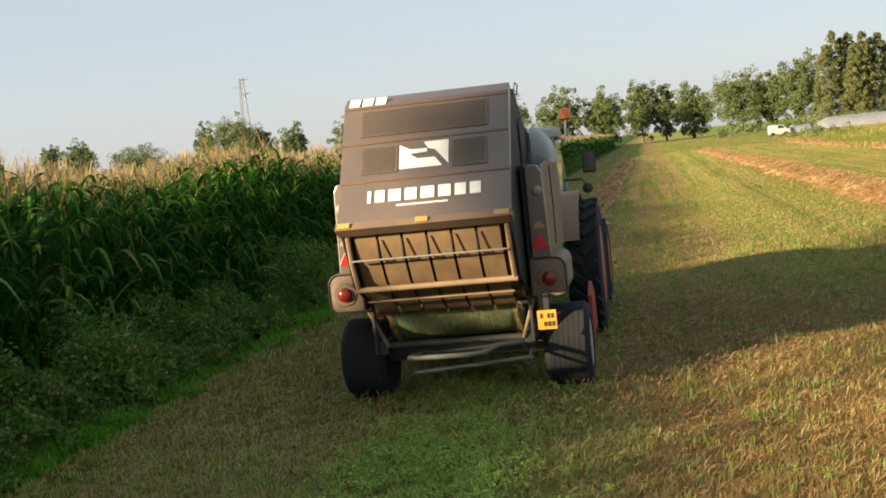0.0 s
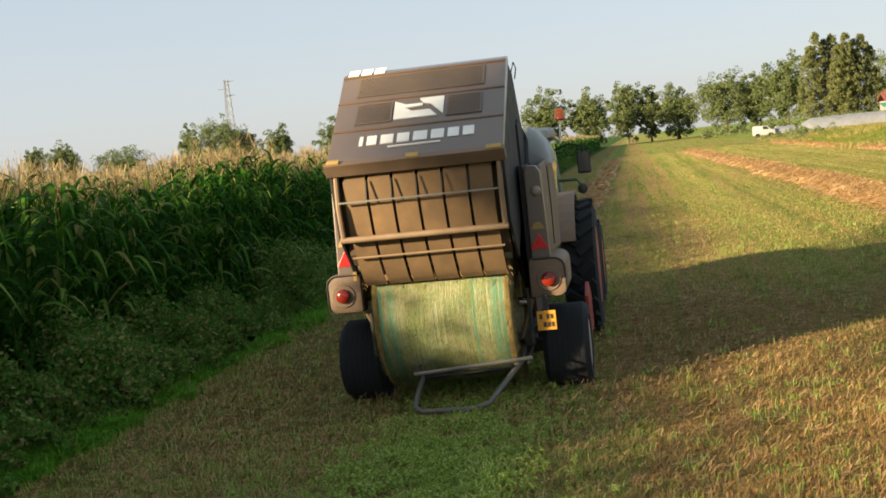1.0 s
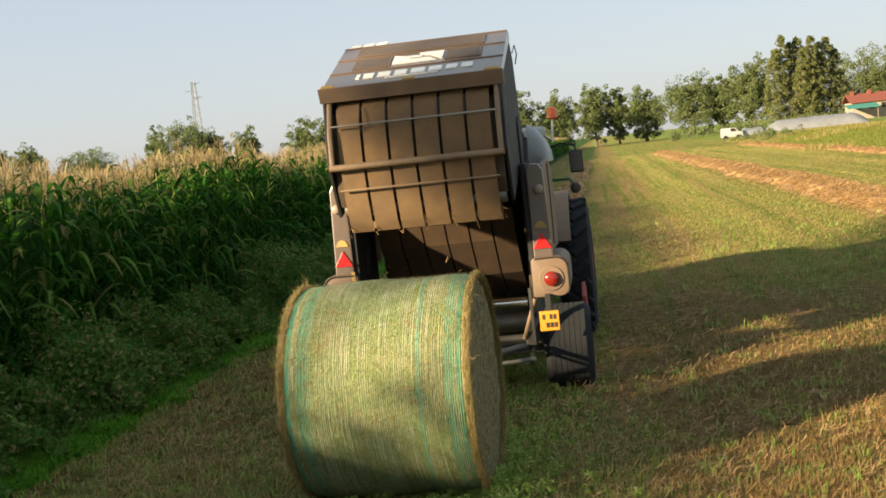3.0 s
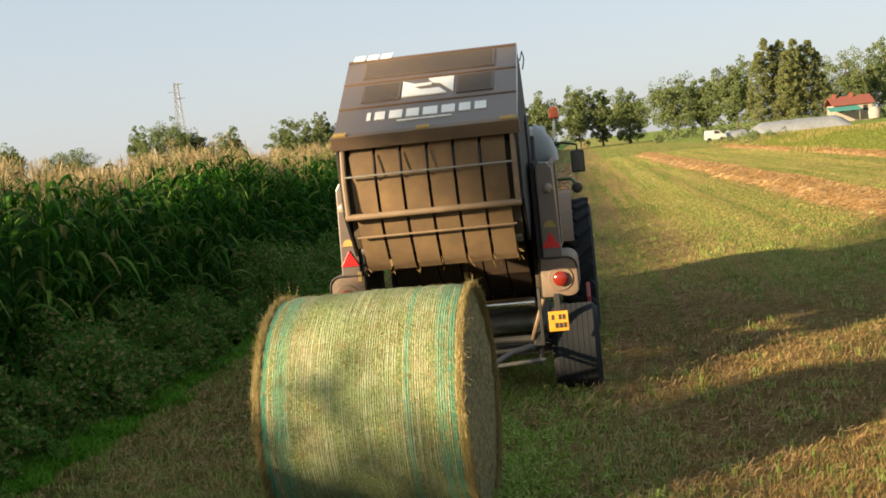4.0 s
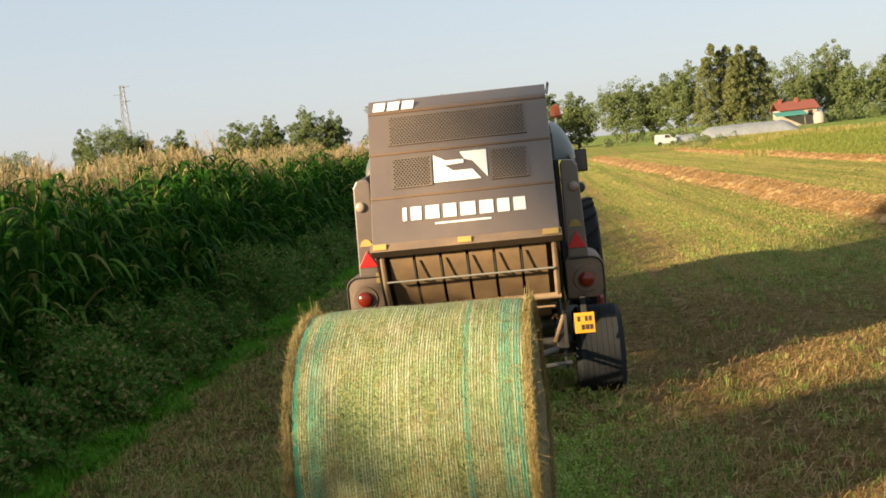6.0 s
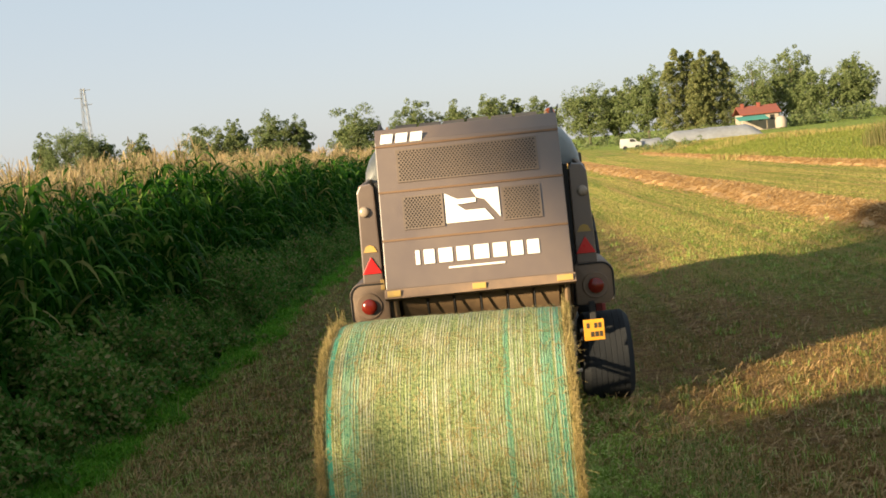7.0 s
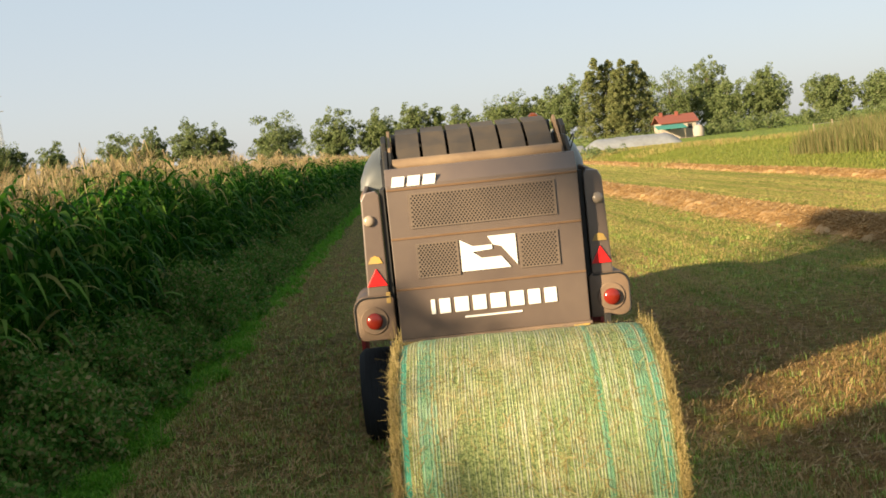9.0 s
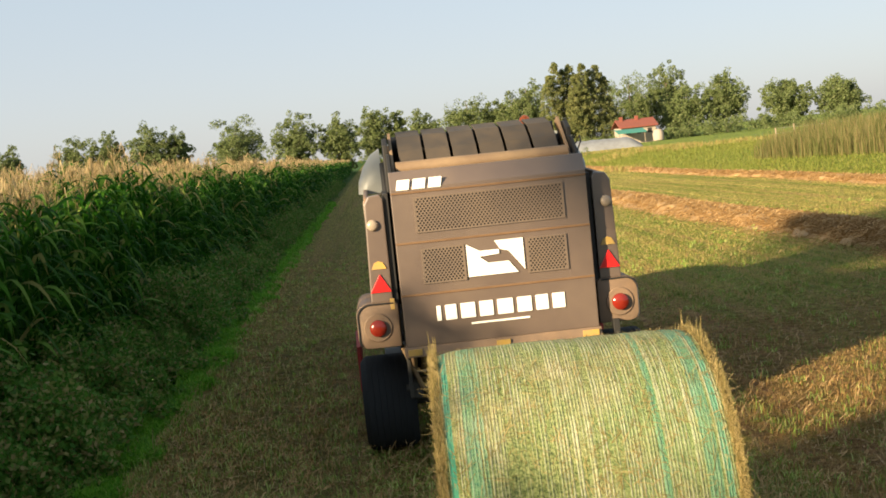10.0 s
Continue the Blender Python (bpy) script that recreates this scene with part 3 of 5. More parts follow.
    # taller tufts standing out of the stubble
    for count, mat_, nm, lab in ((5200, STUBBLE, "grass_tufts", "straw-tipped tufts of grass left standing in the stubble"), (3600, LUCERNE, "green_tufts", "fresh green tufts in the stubble")):
        y = near_y(count, 4.6, 34.0)
        x = np.clip(rng.uniform(-0.32, 0.38, count) * (y + 2.5) + 0.4, -3.1, 15)
        ok = (x < 1.4) | (y > 16) | (rng.uniform(size=count) < (0.4 if mat_ is LUCERNE else 0.15))
        x, y = x[ok], y[ok]
        count = len(x)
        each = rng.integers(8, 20, count)
        x, y, tall = np.repeat(x, each), np.repeat(y, each), np.repeat(rng.uniform(0.5, 1.25, count), each)
        spread = np.repeat(rng.uniform(0.02, 0.075, count), each)
        n = len(x)
        x, y = x + rng.normal(0, 1, n) * spread, y + rng.normal(0, 1, n) * spread
        blades(n, x, y, rng.uniform(0.05, 0.115, n) * tall, 0.0045 + 0.0003 * y, rng.uniform(0.2, 1.2, n), nm, mat_, lab, "grass")
    n = 230000
    y = near_y(n, 17.0, 120.0)
    x = rng.uniform(-3.0, 16.2, n)
    band = np.array([noise.noise(Vector((a * 1.2, b * 0.03, 7))) for a, b in zip(x, y)])
    blades(n, x, y, rng.uniform(0.02, 0.05, n) * (1 + 0.7 * np.clip(band, -0.7, 0.8)), 0.00034 * y, rng.uniform(0.2, 1.0, n), "far_stubble_grass", FARGRASS, "mown yellow-green stubble farther out on the meadow", "grass")
    # loose straw lying about
    n = 42000
    y = near_y(n, 4.6, 30.0)
    x = np.maximum(rng.uniform(-0.3, 0.36, n) * (y + 2.5) + 0.5, -3.1)
    a = rng.uniform(0, np.pi, n)
    ln = rng.uniform(0.012, 0.045, n) * np.where(rng.uniform(size=n) < 0.03, 2.2, 1)
    c = np.stack([x, y, rng.uniform(0.02, 0.05, n)], -1)
    d = np.stack([np.cos(a) * ln, np.sin(a) * ln, rng.uniform(-0.02, 0.03, n)], -1)
    s = np.stack([-np.sin(a), np.cos(a), np.full(n, 0.5)], -1) * (0.0011 + 0.00011 * y)[:, None]
    v = np.stack([c - d - s, c - d + s, c + d + s, c + d - s], 1).reshape(-1, 3)
    quads("loose_straw", v, np.arange(4 * n).reshape(-1, 4), STRAW, "loose pale straw stalks lying on the stubble", "straw")


meadow()


def swath(name, cx, y0, y1, half, high, n, label):
    """A windrow of hay: a lumpy ridge covered with stalks. cx: its middle at a given y."""
    ys = np.arange(y0, y1, 0.25)
    us = np.linspace(-1.15, 1.15, 15)
    U, Y = np.meshgrid(us, ys)
    lump = np.array([[1.15 * noise.noise(Vector((u * 1.3, y * 1.1, 9))) + 0.7 * noise.noise(Vector((u * 3.5, y * 3.3, 2))) for u in us] for y in ys])
    X = cx(Y) + U * half * (1 + 0.4 * lump)
    prof = np.clip(1 - U * U, 0, 1) ** 0.7
    Z = ground_z(X, Y) - 0.02 + prof * high * (0.85 + 0.55 * lump)
    v = np.stack([X, Y, Z], -1).reshape(-1, 3)
    w = len(us)
    i = (np.arange(len(ys) - 1)[:, None] * w + np.arange(w - 1)).ravel()
    f = np.stack([i, i + 1, i + w + 1, i + w], -1)
    y = near_y(n, y0, y1)
    u = np.clip(rng.normal(0, 0.62, n), -1.7, 1.7)
    x = cx(y) + u * half
    z = ground_z(x, y) + np.clip(1 - u * u, 0, 1) ** 0.7 * high * rng.uniform(0.7, 1.25, n)
    a, ln = rng.uniform(0, np.pi, n), rng.uniform(0.05, 0.17, n)
    c = np.stack([x, y, z], -1)
    d = np.stack([np.cos(a) * ln, np.sin(a) * ln, rng.uniform(-0.07, 0.07, n)], -1)
    s = np.stack([-np.sin(a), np.cos(a), np.full(n, 0.8)], -1) * (0.0015 + 0.00014 * y)[:, None]
    sv = np.stack([c - d - s, c - d + s, c + d + s, c + d - s], 1).reshape(-1, 3)
    sf = np.arange(4 * n).reshape(-1, 4) + len(v)
    quads(name, np.concatenate([v, sv]), np.concatenate([f, sf]), STRAW, label, "hay swath")


swath("hay_swath", lambda y: 8.3 - 0.008 * (y - 20) + 0.12 * np.sin(y * 0.35), 12, 115, 0.85, 0.21, 60000, "raked windrow of dry brown hay on the mown meadow")
swath("hay_swath", lambda y: 15.6 + 0.1 * np.sin(y * 0.3), 25, 115, 0.5, 0.17, 20000, "raked windrow of dry brown hay beside the green bank")
swath("hay_swath", lambda y: 0.15 + 0.1 * np.sin(y * 0.3), 18, 110, 0.55, 0.12, 9000, "thin windrow of hay ahead of the tractor in the shade")


# ---- maize ----
def maize(name, x, y, h, leaves, segs, spikes, wide=1.0):
    P = len(x)
    s = np.linspace(0, 1, segs + 1)
    k = np.arange(leaves)
    hb = h[:, None] * (0.1 + 0.84 * (k[None] + rng.uniform(-0.3, 0.3, (P, leaves))) / leaves)
    az = rng.uniform(0, 2 * np.pi, (P, 1)) + k[None] * np.pi + rng.normal(0, 0.5, (P, leaves))
    L = rng.uniform(0.65, 1.1, (P, leaves)) * (1 - 0.35 * k[None] / leaves)
    droop = rng.uniform(0.7, 1.35, (P, leaves))
    r = L[..., None] * (0.85 * s - 0.15 * s ** 2)
    z = hb[..., None] + L[..., None] * (0.95 * s - droop[..., None] * s ** 2)
    lean = rng.normal(0, 0.05, (P, 2))
    px = x[:, None, None] + lean[:, :1, None] * z + r * np.cos(az)[..., None]
    py = y[:, None, None] + lean[:, 1:, None] * z + r * np.sin(az)[..., None]
    w = wide * 0.027 * np.sin(np.pi * np.clip(0.18 + 0.82 * s, 0, 1)) ** 0.8 + 0.002
    tw = rng.uniform(-0.5, 0.5, (P, leaves))[..., None]
    ox, oy, oz = -np.sin(az)[..., None] * w, np.cos(az)[..., None] * w, tw * w
    a = np.stack([px - ox, py - oy, z - oz], -1)
    b = np.stack([px + ox, py + oy, z + oz], -1)
    v = np.stack([a, b], 3).reshape(-1, 3)
    per = 2 * (segs + 1)
    i = (np.arange(P * leaves) * per)[:, None] + (np.arange(segs) * 2)[None]
    i = i.ravel()
    f = np.stack([i, i + 1, i + 3, i + 2], -1)
    # stalks: two crossed strips
    hs, rad = h * 0.98, 0.014
    zs = np.zeros(P)
    sv, sf = [], []
    for dx, dy in ((rad, 0), (0, rad)):
        q = np.stack([np.stack([x - dx, y - dy, zs], -1), np.stack([x + dx, y + dy, zs], -1),
                      np.stack([x + dx * 0.5 + lean[:, 0] * hs, y + dy * 0.5 + lean[:, 1] * hs, hs], -1), np.stack([x - dx * 0.5 + lean[:, 0] * hs, y - dy * 0.5 + lean[:, 1] * hs, hs], -1)], 1)
        sf.append(np.arange(4 * P).reshape(-1, 4) + len(v) + sum(len(t) for t in sv))
        sv.append(q.reshape(-1, 3))
    quads(name, np.concatenate([v, *sv]), np.concatenate([f, *sf]), MAIZE, "dense tall green maize plants at the edge of their field", "maize")
    # tassels
    az = rng.uniform(0, 2 * np.pi, (P, spikes))
    up = rng.uniform(0.35, 1.0, (P, spikes))
    ln = rng.uniform(0.1, 0.25, (P, spikes))
    base = np.stack([x + lean[:, 0] * hs, y + lean[:, 1] * hs, hs - 0.16], -1)[:, None] + np.array([0, 0, 1.0]) * rng.uniform(0, 0.12, (P, spikes))[..., None]
    out = np.sqrt(np.clip(1 - up ** 2, 0, 1))
    tip = base + np.stack([np.cos(az) * out * ln, np.sin(az) * out * ln, up * ln], -1)
    sd = np.stack([-np.sin(az), np.cos(az), np.zeros_like(az)], -1) * 0.0038 * wide
    v = np.stack([base - sd, base + sd, tip + sd * 0.6, tip - sd * 0.6], 2).reshape(-1, 3)
    # dry top leaves, bent over
    dry = 3
    az = rng.uniform(0, 2 * np.pi, (P, dry))
    b0 = np.stack([x + lean[:, 0] * hs, y + lean[:, 1] * hs, hs], -1)[:, None] - np.array([0, 0, 1.0]) * rng.uniform(0.02, 0.38, (P, dry))[..., None]
    go = np.stack([np.cos(az), np.sin(az), np.zeros_like(az)], -1) * rng.uniform(0.08, 0.26, (P, dry))[..., None]
    m0 = b0 + go * 0.6 + np.array([0, 0, 1.0]) * rng.uniform(0.1, 0.24, (P, dry))[..., None]
    t0 = b0 + go * 1.3 + np.array([0, 0, 1.0]) * rng.uniform(-0.12, 0.2, (P, dry))[..., None]
    sd = np.stack([-np.sin(az), np.cos(az), np.zeros_like(az)], -1) * 0.006 * wide
    v = np.concatenate([v, np.stack([b0 - sd, b0 + sd, m0 + sd, m0 - sd], 2).reshape(-1, 3), np.stack([m0 - sd, m0 + sd, t0 + sd * 0.3, t0 - sd * 0.3], 2).reshape(-1, 3)])
    quads("maize_tassels", v, np.arange(len(v)).reshape(-1, 4), TASSEL, "golden dry tassels on top of the maize", "maize")


def maize_field():
    def rows(xs, y0, y1, step):
        x, y = [], []
        for xr in xs:
            yy = np.arange(y0, y1, step)
            yy = yy + rng.uniform(-step / 3, step / 3, len(yy))
            y.append(yy)
            x.append(xr + rng.normal(0, 0.05, len(yy)))
        return np.concatenate(x), np.concatenate(y)

    def heights(x, y):
        return 2.6 + 0.12 * np.sin(y * 0.7 + x) + rng.normal(0, 0.09, len(x))

    x, y = rows((-4.55, -5.25, -5.95, -6.65), 6.0, 34.0, 0.15)
    maize("maize_front", x, y, heights(x, y), 18, 6, 20)
    x, y = rows((-4.55, -5.25, -5.95), 34.0, 90.0, 0.26)
    maize("maize_middle", x, y, heights(x, y), 13, 4, 18, 1.6)
    x, y = rows((-4.55, -5.5), 90.0, 230.0, 0.5)
    maize("maize_far", x, y, heights(x, y), 8, 3, 6, 2.6)
    x, y = rows((-4.55, -5.25, -5.95, -6.65), -42.0, 6.0, 0.2)
    maize("maize_behind", x, y, heights(x, y), 9, 4, 6, 1.6)
    x, y = rows(np.arange(-7.35, -20, -0.75), 8.0, 70.0, 0.32)
    maize("maize_inner", x, y, heights(x, y), 4, 3, 15, 1.5)
    x, y = rows(np.arange(-20, -60, -2.5), 20.0, 200.0, 0.8)
    maize("maize_inner_far", x, y, heights(x, y), 4, 3, 12, 3.5)
    # sheet for the rest of the field, added to stop sun leaking through
    xs, ys = np.concatenate([[-4.95, -5.15], np.arange(-6, -40, -1.0), [-60, -90, -140]]), np.arange(-44, 240, 1.0)
    X, Y = np.meshgrid(xs, ys)
    Z = 2.12 + rng.uniform(-0.2, 0.2, X.shape)
    Z[:, 4:] -= 0.1
    Z[:, 0] = 0.0
    v = np.stack([X, Y, Z], -1).reshape(-1, 3)
    i = (np.arange(len(ys) - 1)[:, None] * len(xs) + np.arange(len(xs) - 1)).ravel()
    quads("maize_block_sheet", v, np.stack([i, i + 1, i + len(xs) + 1, i + len(xs)], -1), MAIZE, "added leaf-coloured sheet closing the inner maize against low sun", "maize")


maize_field()


def verge():
    n = 62000
    y = near_y(n, 6.5, 70.0)
    edge = -3.2 - 0.2 * smooth(11.5, 8.5, y) + 0.06 * np.sin(y * 0.9) + 0.22 * np.array([noise.noise(Vector((3, b * 1.6, 8))) for b in y])
    x = edge - np.abs(rng.normal(0, 0.11, n)) + np.abs(rng.normal(0, 0.08, n))
    blades(n, x, y, rng.uniform(0.07, 0.3, n) * np.clip(0.45 + (edge - x) * 1.5, 0.45, 1.7), 0.012 + 0.0006 * y, rng.uniform(0.2, 1.0, n), "verge_grass", VERGE, "bright green grass verge between meadow and maize", "grass")
    n = 5200
    y = near_y(n, 7.0, 120.0)
    x = -3.9 + rng.normal(0, 0.25, n) - 0.17 * smooth(11.5, 8.5, y)
    big = np.array([noise.noise(Vector((0, b * 0.6, 3))) + 0.4 * noise.noise(Vector((a * 2, b * 1.7, 6))) for a, b in zip(x, y)])
    hgt = np.clip(0.5 + 1.3 * big + (-3.7 - x) * 0.5, 0.12, 1.15) * rng.uniform(0.6, 1.1, n)
    c = np.stack([x, y, hgt * rng.uniform(0.3, 0.9, n)], -1)
    v, f = leaf_cloud(c, 0.05 + 0.16 * hgt, 60, 0.03)
    quads("weeds", v, f, WEED, "grey-green weeds in front of the maize", "weeds")
    n = 60000
    y = near_y(n, 7.0, 60.0)
    x = -3.82 + rng.normal(0, 0.24, n) - 0.15 * smooth(11.5, 8.5, y)
    big = np.array([noise.noise(Vector((a * 1.2, b * 0.8, 14))) for a, b in zip(x, y)])
    ok = big > -0.1
    x, y, big = x[ok], y[ok], big[ok]
    n = len(x)
    blades(n, x, y, rng.uniform(0.2, 0.55, n) * (0.7 + 1.3 * np.clip(big, 0, 0.6)) * np.clip(0.6 - (x + 3.6), 0.4, 1.4), 0.006 + 0.0003 * y, rng.uniform(0.2, 0.9, n), "weed_stalks", WEED, "thin upright weed stalks in front of the maize", "weeds")


verge()


# ---- trees ----
def tree(x, y, top, half, kind, leaf=None, low=0.22, leaf_size=0.34, count=1.0, label="", base_z=None):
    z0 = float(ground_z(x, y)) if base_z is None else base_z
    h = top - z0
    t = thing("tree", (x, y, z0), label, "tree", "trees along the horizon" if base_z is None else "")
    lean = rng.normal(0, 0.02, 2)
    bm = tube([(x + lean[0] * h * s, y + lean[1] * h * s, z0 - 0.2 + s * h * 0.85) for s in (0, 0.2, 0.5, 0.8, 1)], 0.022 * h, 7, None, False, 0.05)
    limbs = []
    for k in range(9 if kind != "p" else 12):
        s = rng.uniform(max(low, 0.15) + 0.05, 0.62 if base_z is None else 0.75)
        a = rng.uniform(0, 2 * np.pi)
        reach = half * rng.uniform(0.45, 0.75) * (0.6 if kind == "p" else 1)
        p0 = Vector((x, y, z0 + s * h))
        p1 = p0 + Vector((math.cos(a) * reach, math.sin(a) * reach, rng.uniform(0.1, 0.22) * h * (1 if base_z is not None else 0.6)))
        limbs.append(p1)
        tube([p0, p0.lerp(p1, 0.5) + Vector((0, 0, 0.02 * h)), p1], 0.008 * h, 5, bm, False, 0.03)
    part("trunk", bm, BARK, t, "grey-brown bark")
    n = int((95 if base_z is not None else 190 if kind != "p" else 620) * count)
    if kind == "p":
        # several spires grown together
        spire = rng.integers(0, 5, n)
        sx = np.array([-0.8, -0.4, 0.05, 0.45, 0.85])[spire] * half
        tall = np.array([0.86, 1.0, 0.93, 0.98, 0.84])[spire]
        u = rng.uniform(0, 1, n) ** 0.9
        rad = half * 0.5 * (np.clip(1 - u, 0, 1) ** 0.45) + 0.1
        a = rng.uniform(0, 2 * np.pi, n)
        rr = rad * np.sqrt(rng.uniform(0.1, 1, n))
        c = np.stack([x + sx * (1 - 0.25 * u) + rr * np.cos(a), y + 0.5 * sx + rr * np.sin(a), z0 + (0.03 + 0.95 * u) * h * tall], -1)
        v, f = leaf_cloud(c, (0.07 * half + 0.2) * (1.15 - 0.5 * u) * rng.uniform(0.7, 1.4, n), 44, leaf_size * 0.8)
    else:
        cz, hz = z0 + h * (1 + low) / 2, h * (1 - low) / 2
        d = rng.normal(size=(n, 3))
        d /= np.linalg.norm(d, axis=1, keepdims=True)
        d *= (rng.uniform(0.1, 1, n) ** (0.45 if base_z is not None else 0.6))[:, None]
        bulge = np.array([1 + (0.95 if base_z is not None else 0.7) * noise.noise(Vector(q) * 1.9 + Vector((x, y, 0))) for q in d])
        c = np.stack([x + d[:, 0] * half * 0.88 * bulge, y + d[:, 1] * half * 0.88 * bulge, cz + d[:, 2] * hz * 0.9 * np.clip(bulge, 0.6, 1.08)], -1)
        c = np.concatenate([c, np.array(limbs), np.array(limbs) + rng.normal(0, 0.09 * half, (len(limbs), 3))])
        if base_z is not None:
            v, f = leaf_cloud(c, (0.11 * half + 0.2) * rng.uniform(0.6, 1.9, len(c)), 34, leaf_size)
        else:
            v, f = leaf_cloud(c, (0.09 * half + 0.15) * rng.uniform(0.6, 1.8, len(c)), 60, leaf_size)
    v = v - np.array([x, y, z0])
    crown = quads("crown", v, f, leaf or (POPLAR if kind == "p" else TREELEAF))
    crown.parent = t
    return t


# x, y, height of the top, half width, kind: round, tall and loose, poplar
TREES = [(-161.4, 290.5, 17.4, 2.6, 'r'), (-150.3, 285.5, 17.9, 3.7, 'r'), (-135.1, 290.5, 14.3, 6.1, 'r'), (-115.5, 290.5, 18.2, 2.3, 'r'), (-105.6, 285.5, 20.4, 6.9, 'r'), (-98.9, 285.5, 15.9, 3.2, 'r'), (-87.5, 280.5, 14.9, 2.8, 'r'), (-64.7, 255.5, 14.3, 4.6, 'r'), (-57.6, 255.5, 14.7, 3.8, 'r'), (-47.7, 250.5, 15.5, 4.5, 'r'), (-42.2, 250.5, 14.0, 2.8, 'r'), (-28.9, 250.5, 14.4, 5.8, 'r'), (-15.5, 242.5, 13.7, 4.4, 'r'), (-6.5, 242.5, 12.5, 3.9, 'r')]
TREES_RIGHT = [(1.3, 262.5, 14.8, 4.2, 't'), (6.6, 262.5, 12.5, 2.4, 't'), (12.7, 260.5, 12.3, 4.2, 't'), (22.5, 250.5, 14.7, 5.8, 'r'), (28.8, 250.5, 12.7, 3.0, 't'), (33.9, 240.5, 15.9, 4.6, 't'), (39.9, 228.5, 17.1, 4.1, 'p'), (45.0, 227.5, 16.4, 4.1, 'p'), (59.9, 254.5, 15.5, 6.6, 'r'), (66.4, 247.5, 17.2, 4.0, 'r'), (69.0, 241.5, 11.6, 5.6, 'r'), (76.8, 240.5, 13.7, 4.6, 'r'), (84.8, 226.5, 11.0, 4.8, 'r'), (94.1, 221.5, 9.4, 4.2, 'r')]
for tx, ty, ttop, thalf, tkind in TREES + TREES_RIGHT:
    behind = tx < -80
    tree(tx, ty, ttop * (1.0 if behind else 1.05), thalf * (1.5 if behind else 1.26), tkind, leaf_size=0.21, count=1.5, low=0.05 if behind else {"r": -0.1, "t": 0.0, "p": 0.03}[tkind],
         label={"r": "broad leafy green tree on the horizon", "t": "tall loose-crowned green tree on the horizon", "p": "dense column-shaped poplar with olive green leaves"}[tkind])


def hedges():
    n = 250
    x = np.concatenate([rng.uniform(14, 45, 60), rng.uniform(56, 120, 190)])
    y = np.where(x < 45, 205 + rng.normal(0, 3, n), 215 - 0.15 * (x - 45) + rng.normal(0, 3, n))
    c = np.stack([x, y, ground_z(x, y) + rng.uniform(0.1, 0.9, n) * np.where(x < 45, 1.5, 2.6)], -1)
    v, f = leaf_cloud(c, rng.uniform(0.5, 1.4, n), 90, 0.18)
    quads("hedge", v, f, TREELEAF, "low green hedge and scrub below the far trees", "hedge")
    n = 26
    x = 17.5 + rng.uniform(-1.5, 4, n)
    y = rng.uniform(112, 132, n)
    c = np.stack([x, y, ground_z(x, y) + rng.uniform(0.1, 0.6, n)], -1)
    v, f = leaf_cloud(c, rng.uniform(0.3, 0.65, n), 70, 0.1)
    quads("scrub", v, f, TREELEAF, "green scrub at the end of the bank", "bush")


hedges()


def bank_plants():
    n = 90000
    y = rng.uniform(28, 120, n)
    x = rng.uniform(16.6, 26, n)
    blades(n, x, y, rng.uniform(0.06, 0.2, n), 0.025, rng.uniform(0.2, 1.0, n), "bank_grass", BANKGRASS, "long bright green grass on the field bank", "grass")
    n = 30000
    y = rng.uniform(70, 142, n)
    x = rng.uniform(14.5, 30, n) + 0.03 * (y - 70)
    p = np.array([noise.noise(Vector((a * 0.25, b * 0.09, 21))) for a, b in zip(x, y)])
    keep = (p > 0.05) | (y > 118)
    x, y = x[keep], y[keep]
    n = len(x)
    blades(n, x, y, rng.uniform(0.15, 0.5, n), 0.045, rng.uniform(0.2, 0.9, n), "dry_bank_grass", DRYBANK, "long straw and olive coloured grass on the bank", "grass")
    n = 24000
    y = rng.uniform(36, 58, n)
    x = 19.3 + rng.uniform(-0.6, 5, n) + 0.05 * (58 - y)
    blades(n, x, y, rng.uniform(0.5, 1.35, n), 0.02, rng.uniform(0.05, 0.35, n), "tall_reeds", REED, "stand of tall olive and straw coloured reeds on the bank", "reeds")


bank_plants()


def shade_trees():
    """Unseen trees, added behind the flight path beside the maize, to shade the meadow."""
    for x, y, top, half, dense in SHADE:
        tree(x, y, top, half, "r", low=0.57 if half > 3 else 0.68, leaf_size=0.26, count=dense, label="unseen tree added beside the maize field to cast shade", base_z=0.0)


# the second, slim tree is added only to dim the near right
SHADE = [(-14.0, 2.2, 12.7, 4.05, 3.2), (-16.05, -5.5, 10.7, 1.7, 1.0)]
shade_trees()


# ---- baler ----
baler = thing("round_baler", (0, 10.4, 0), "dusty taupe round baler with its tailgate swung up", "baler")
PIVOT = (0, 11.03, 2.36)


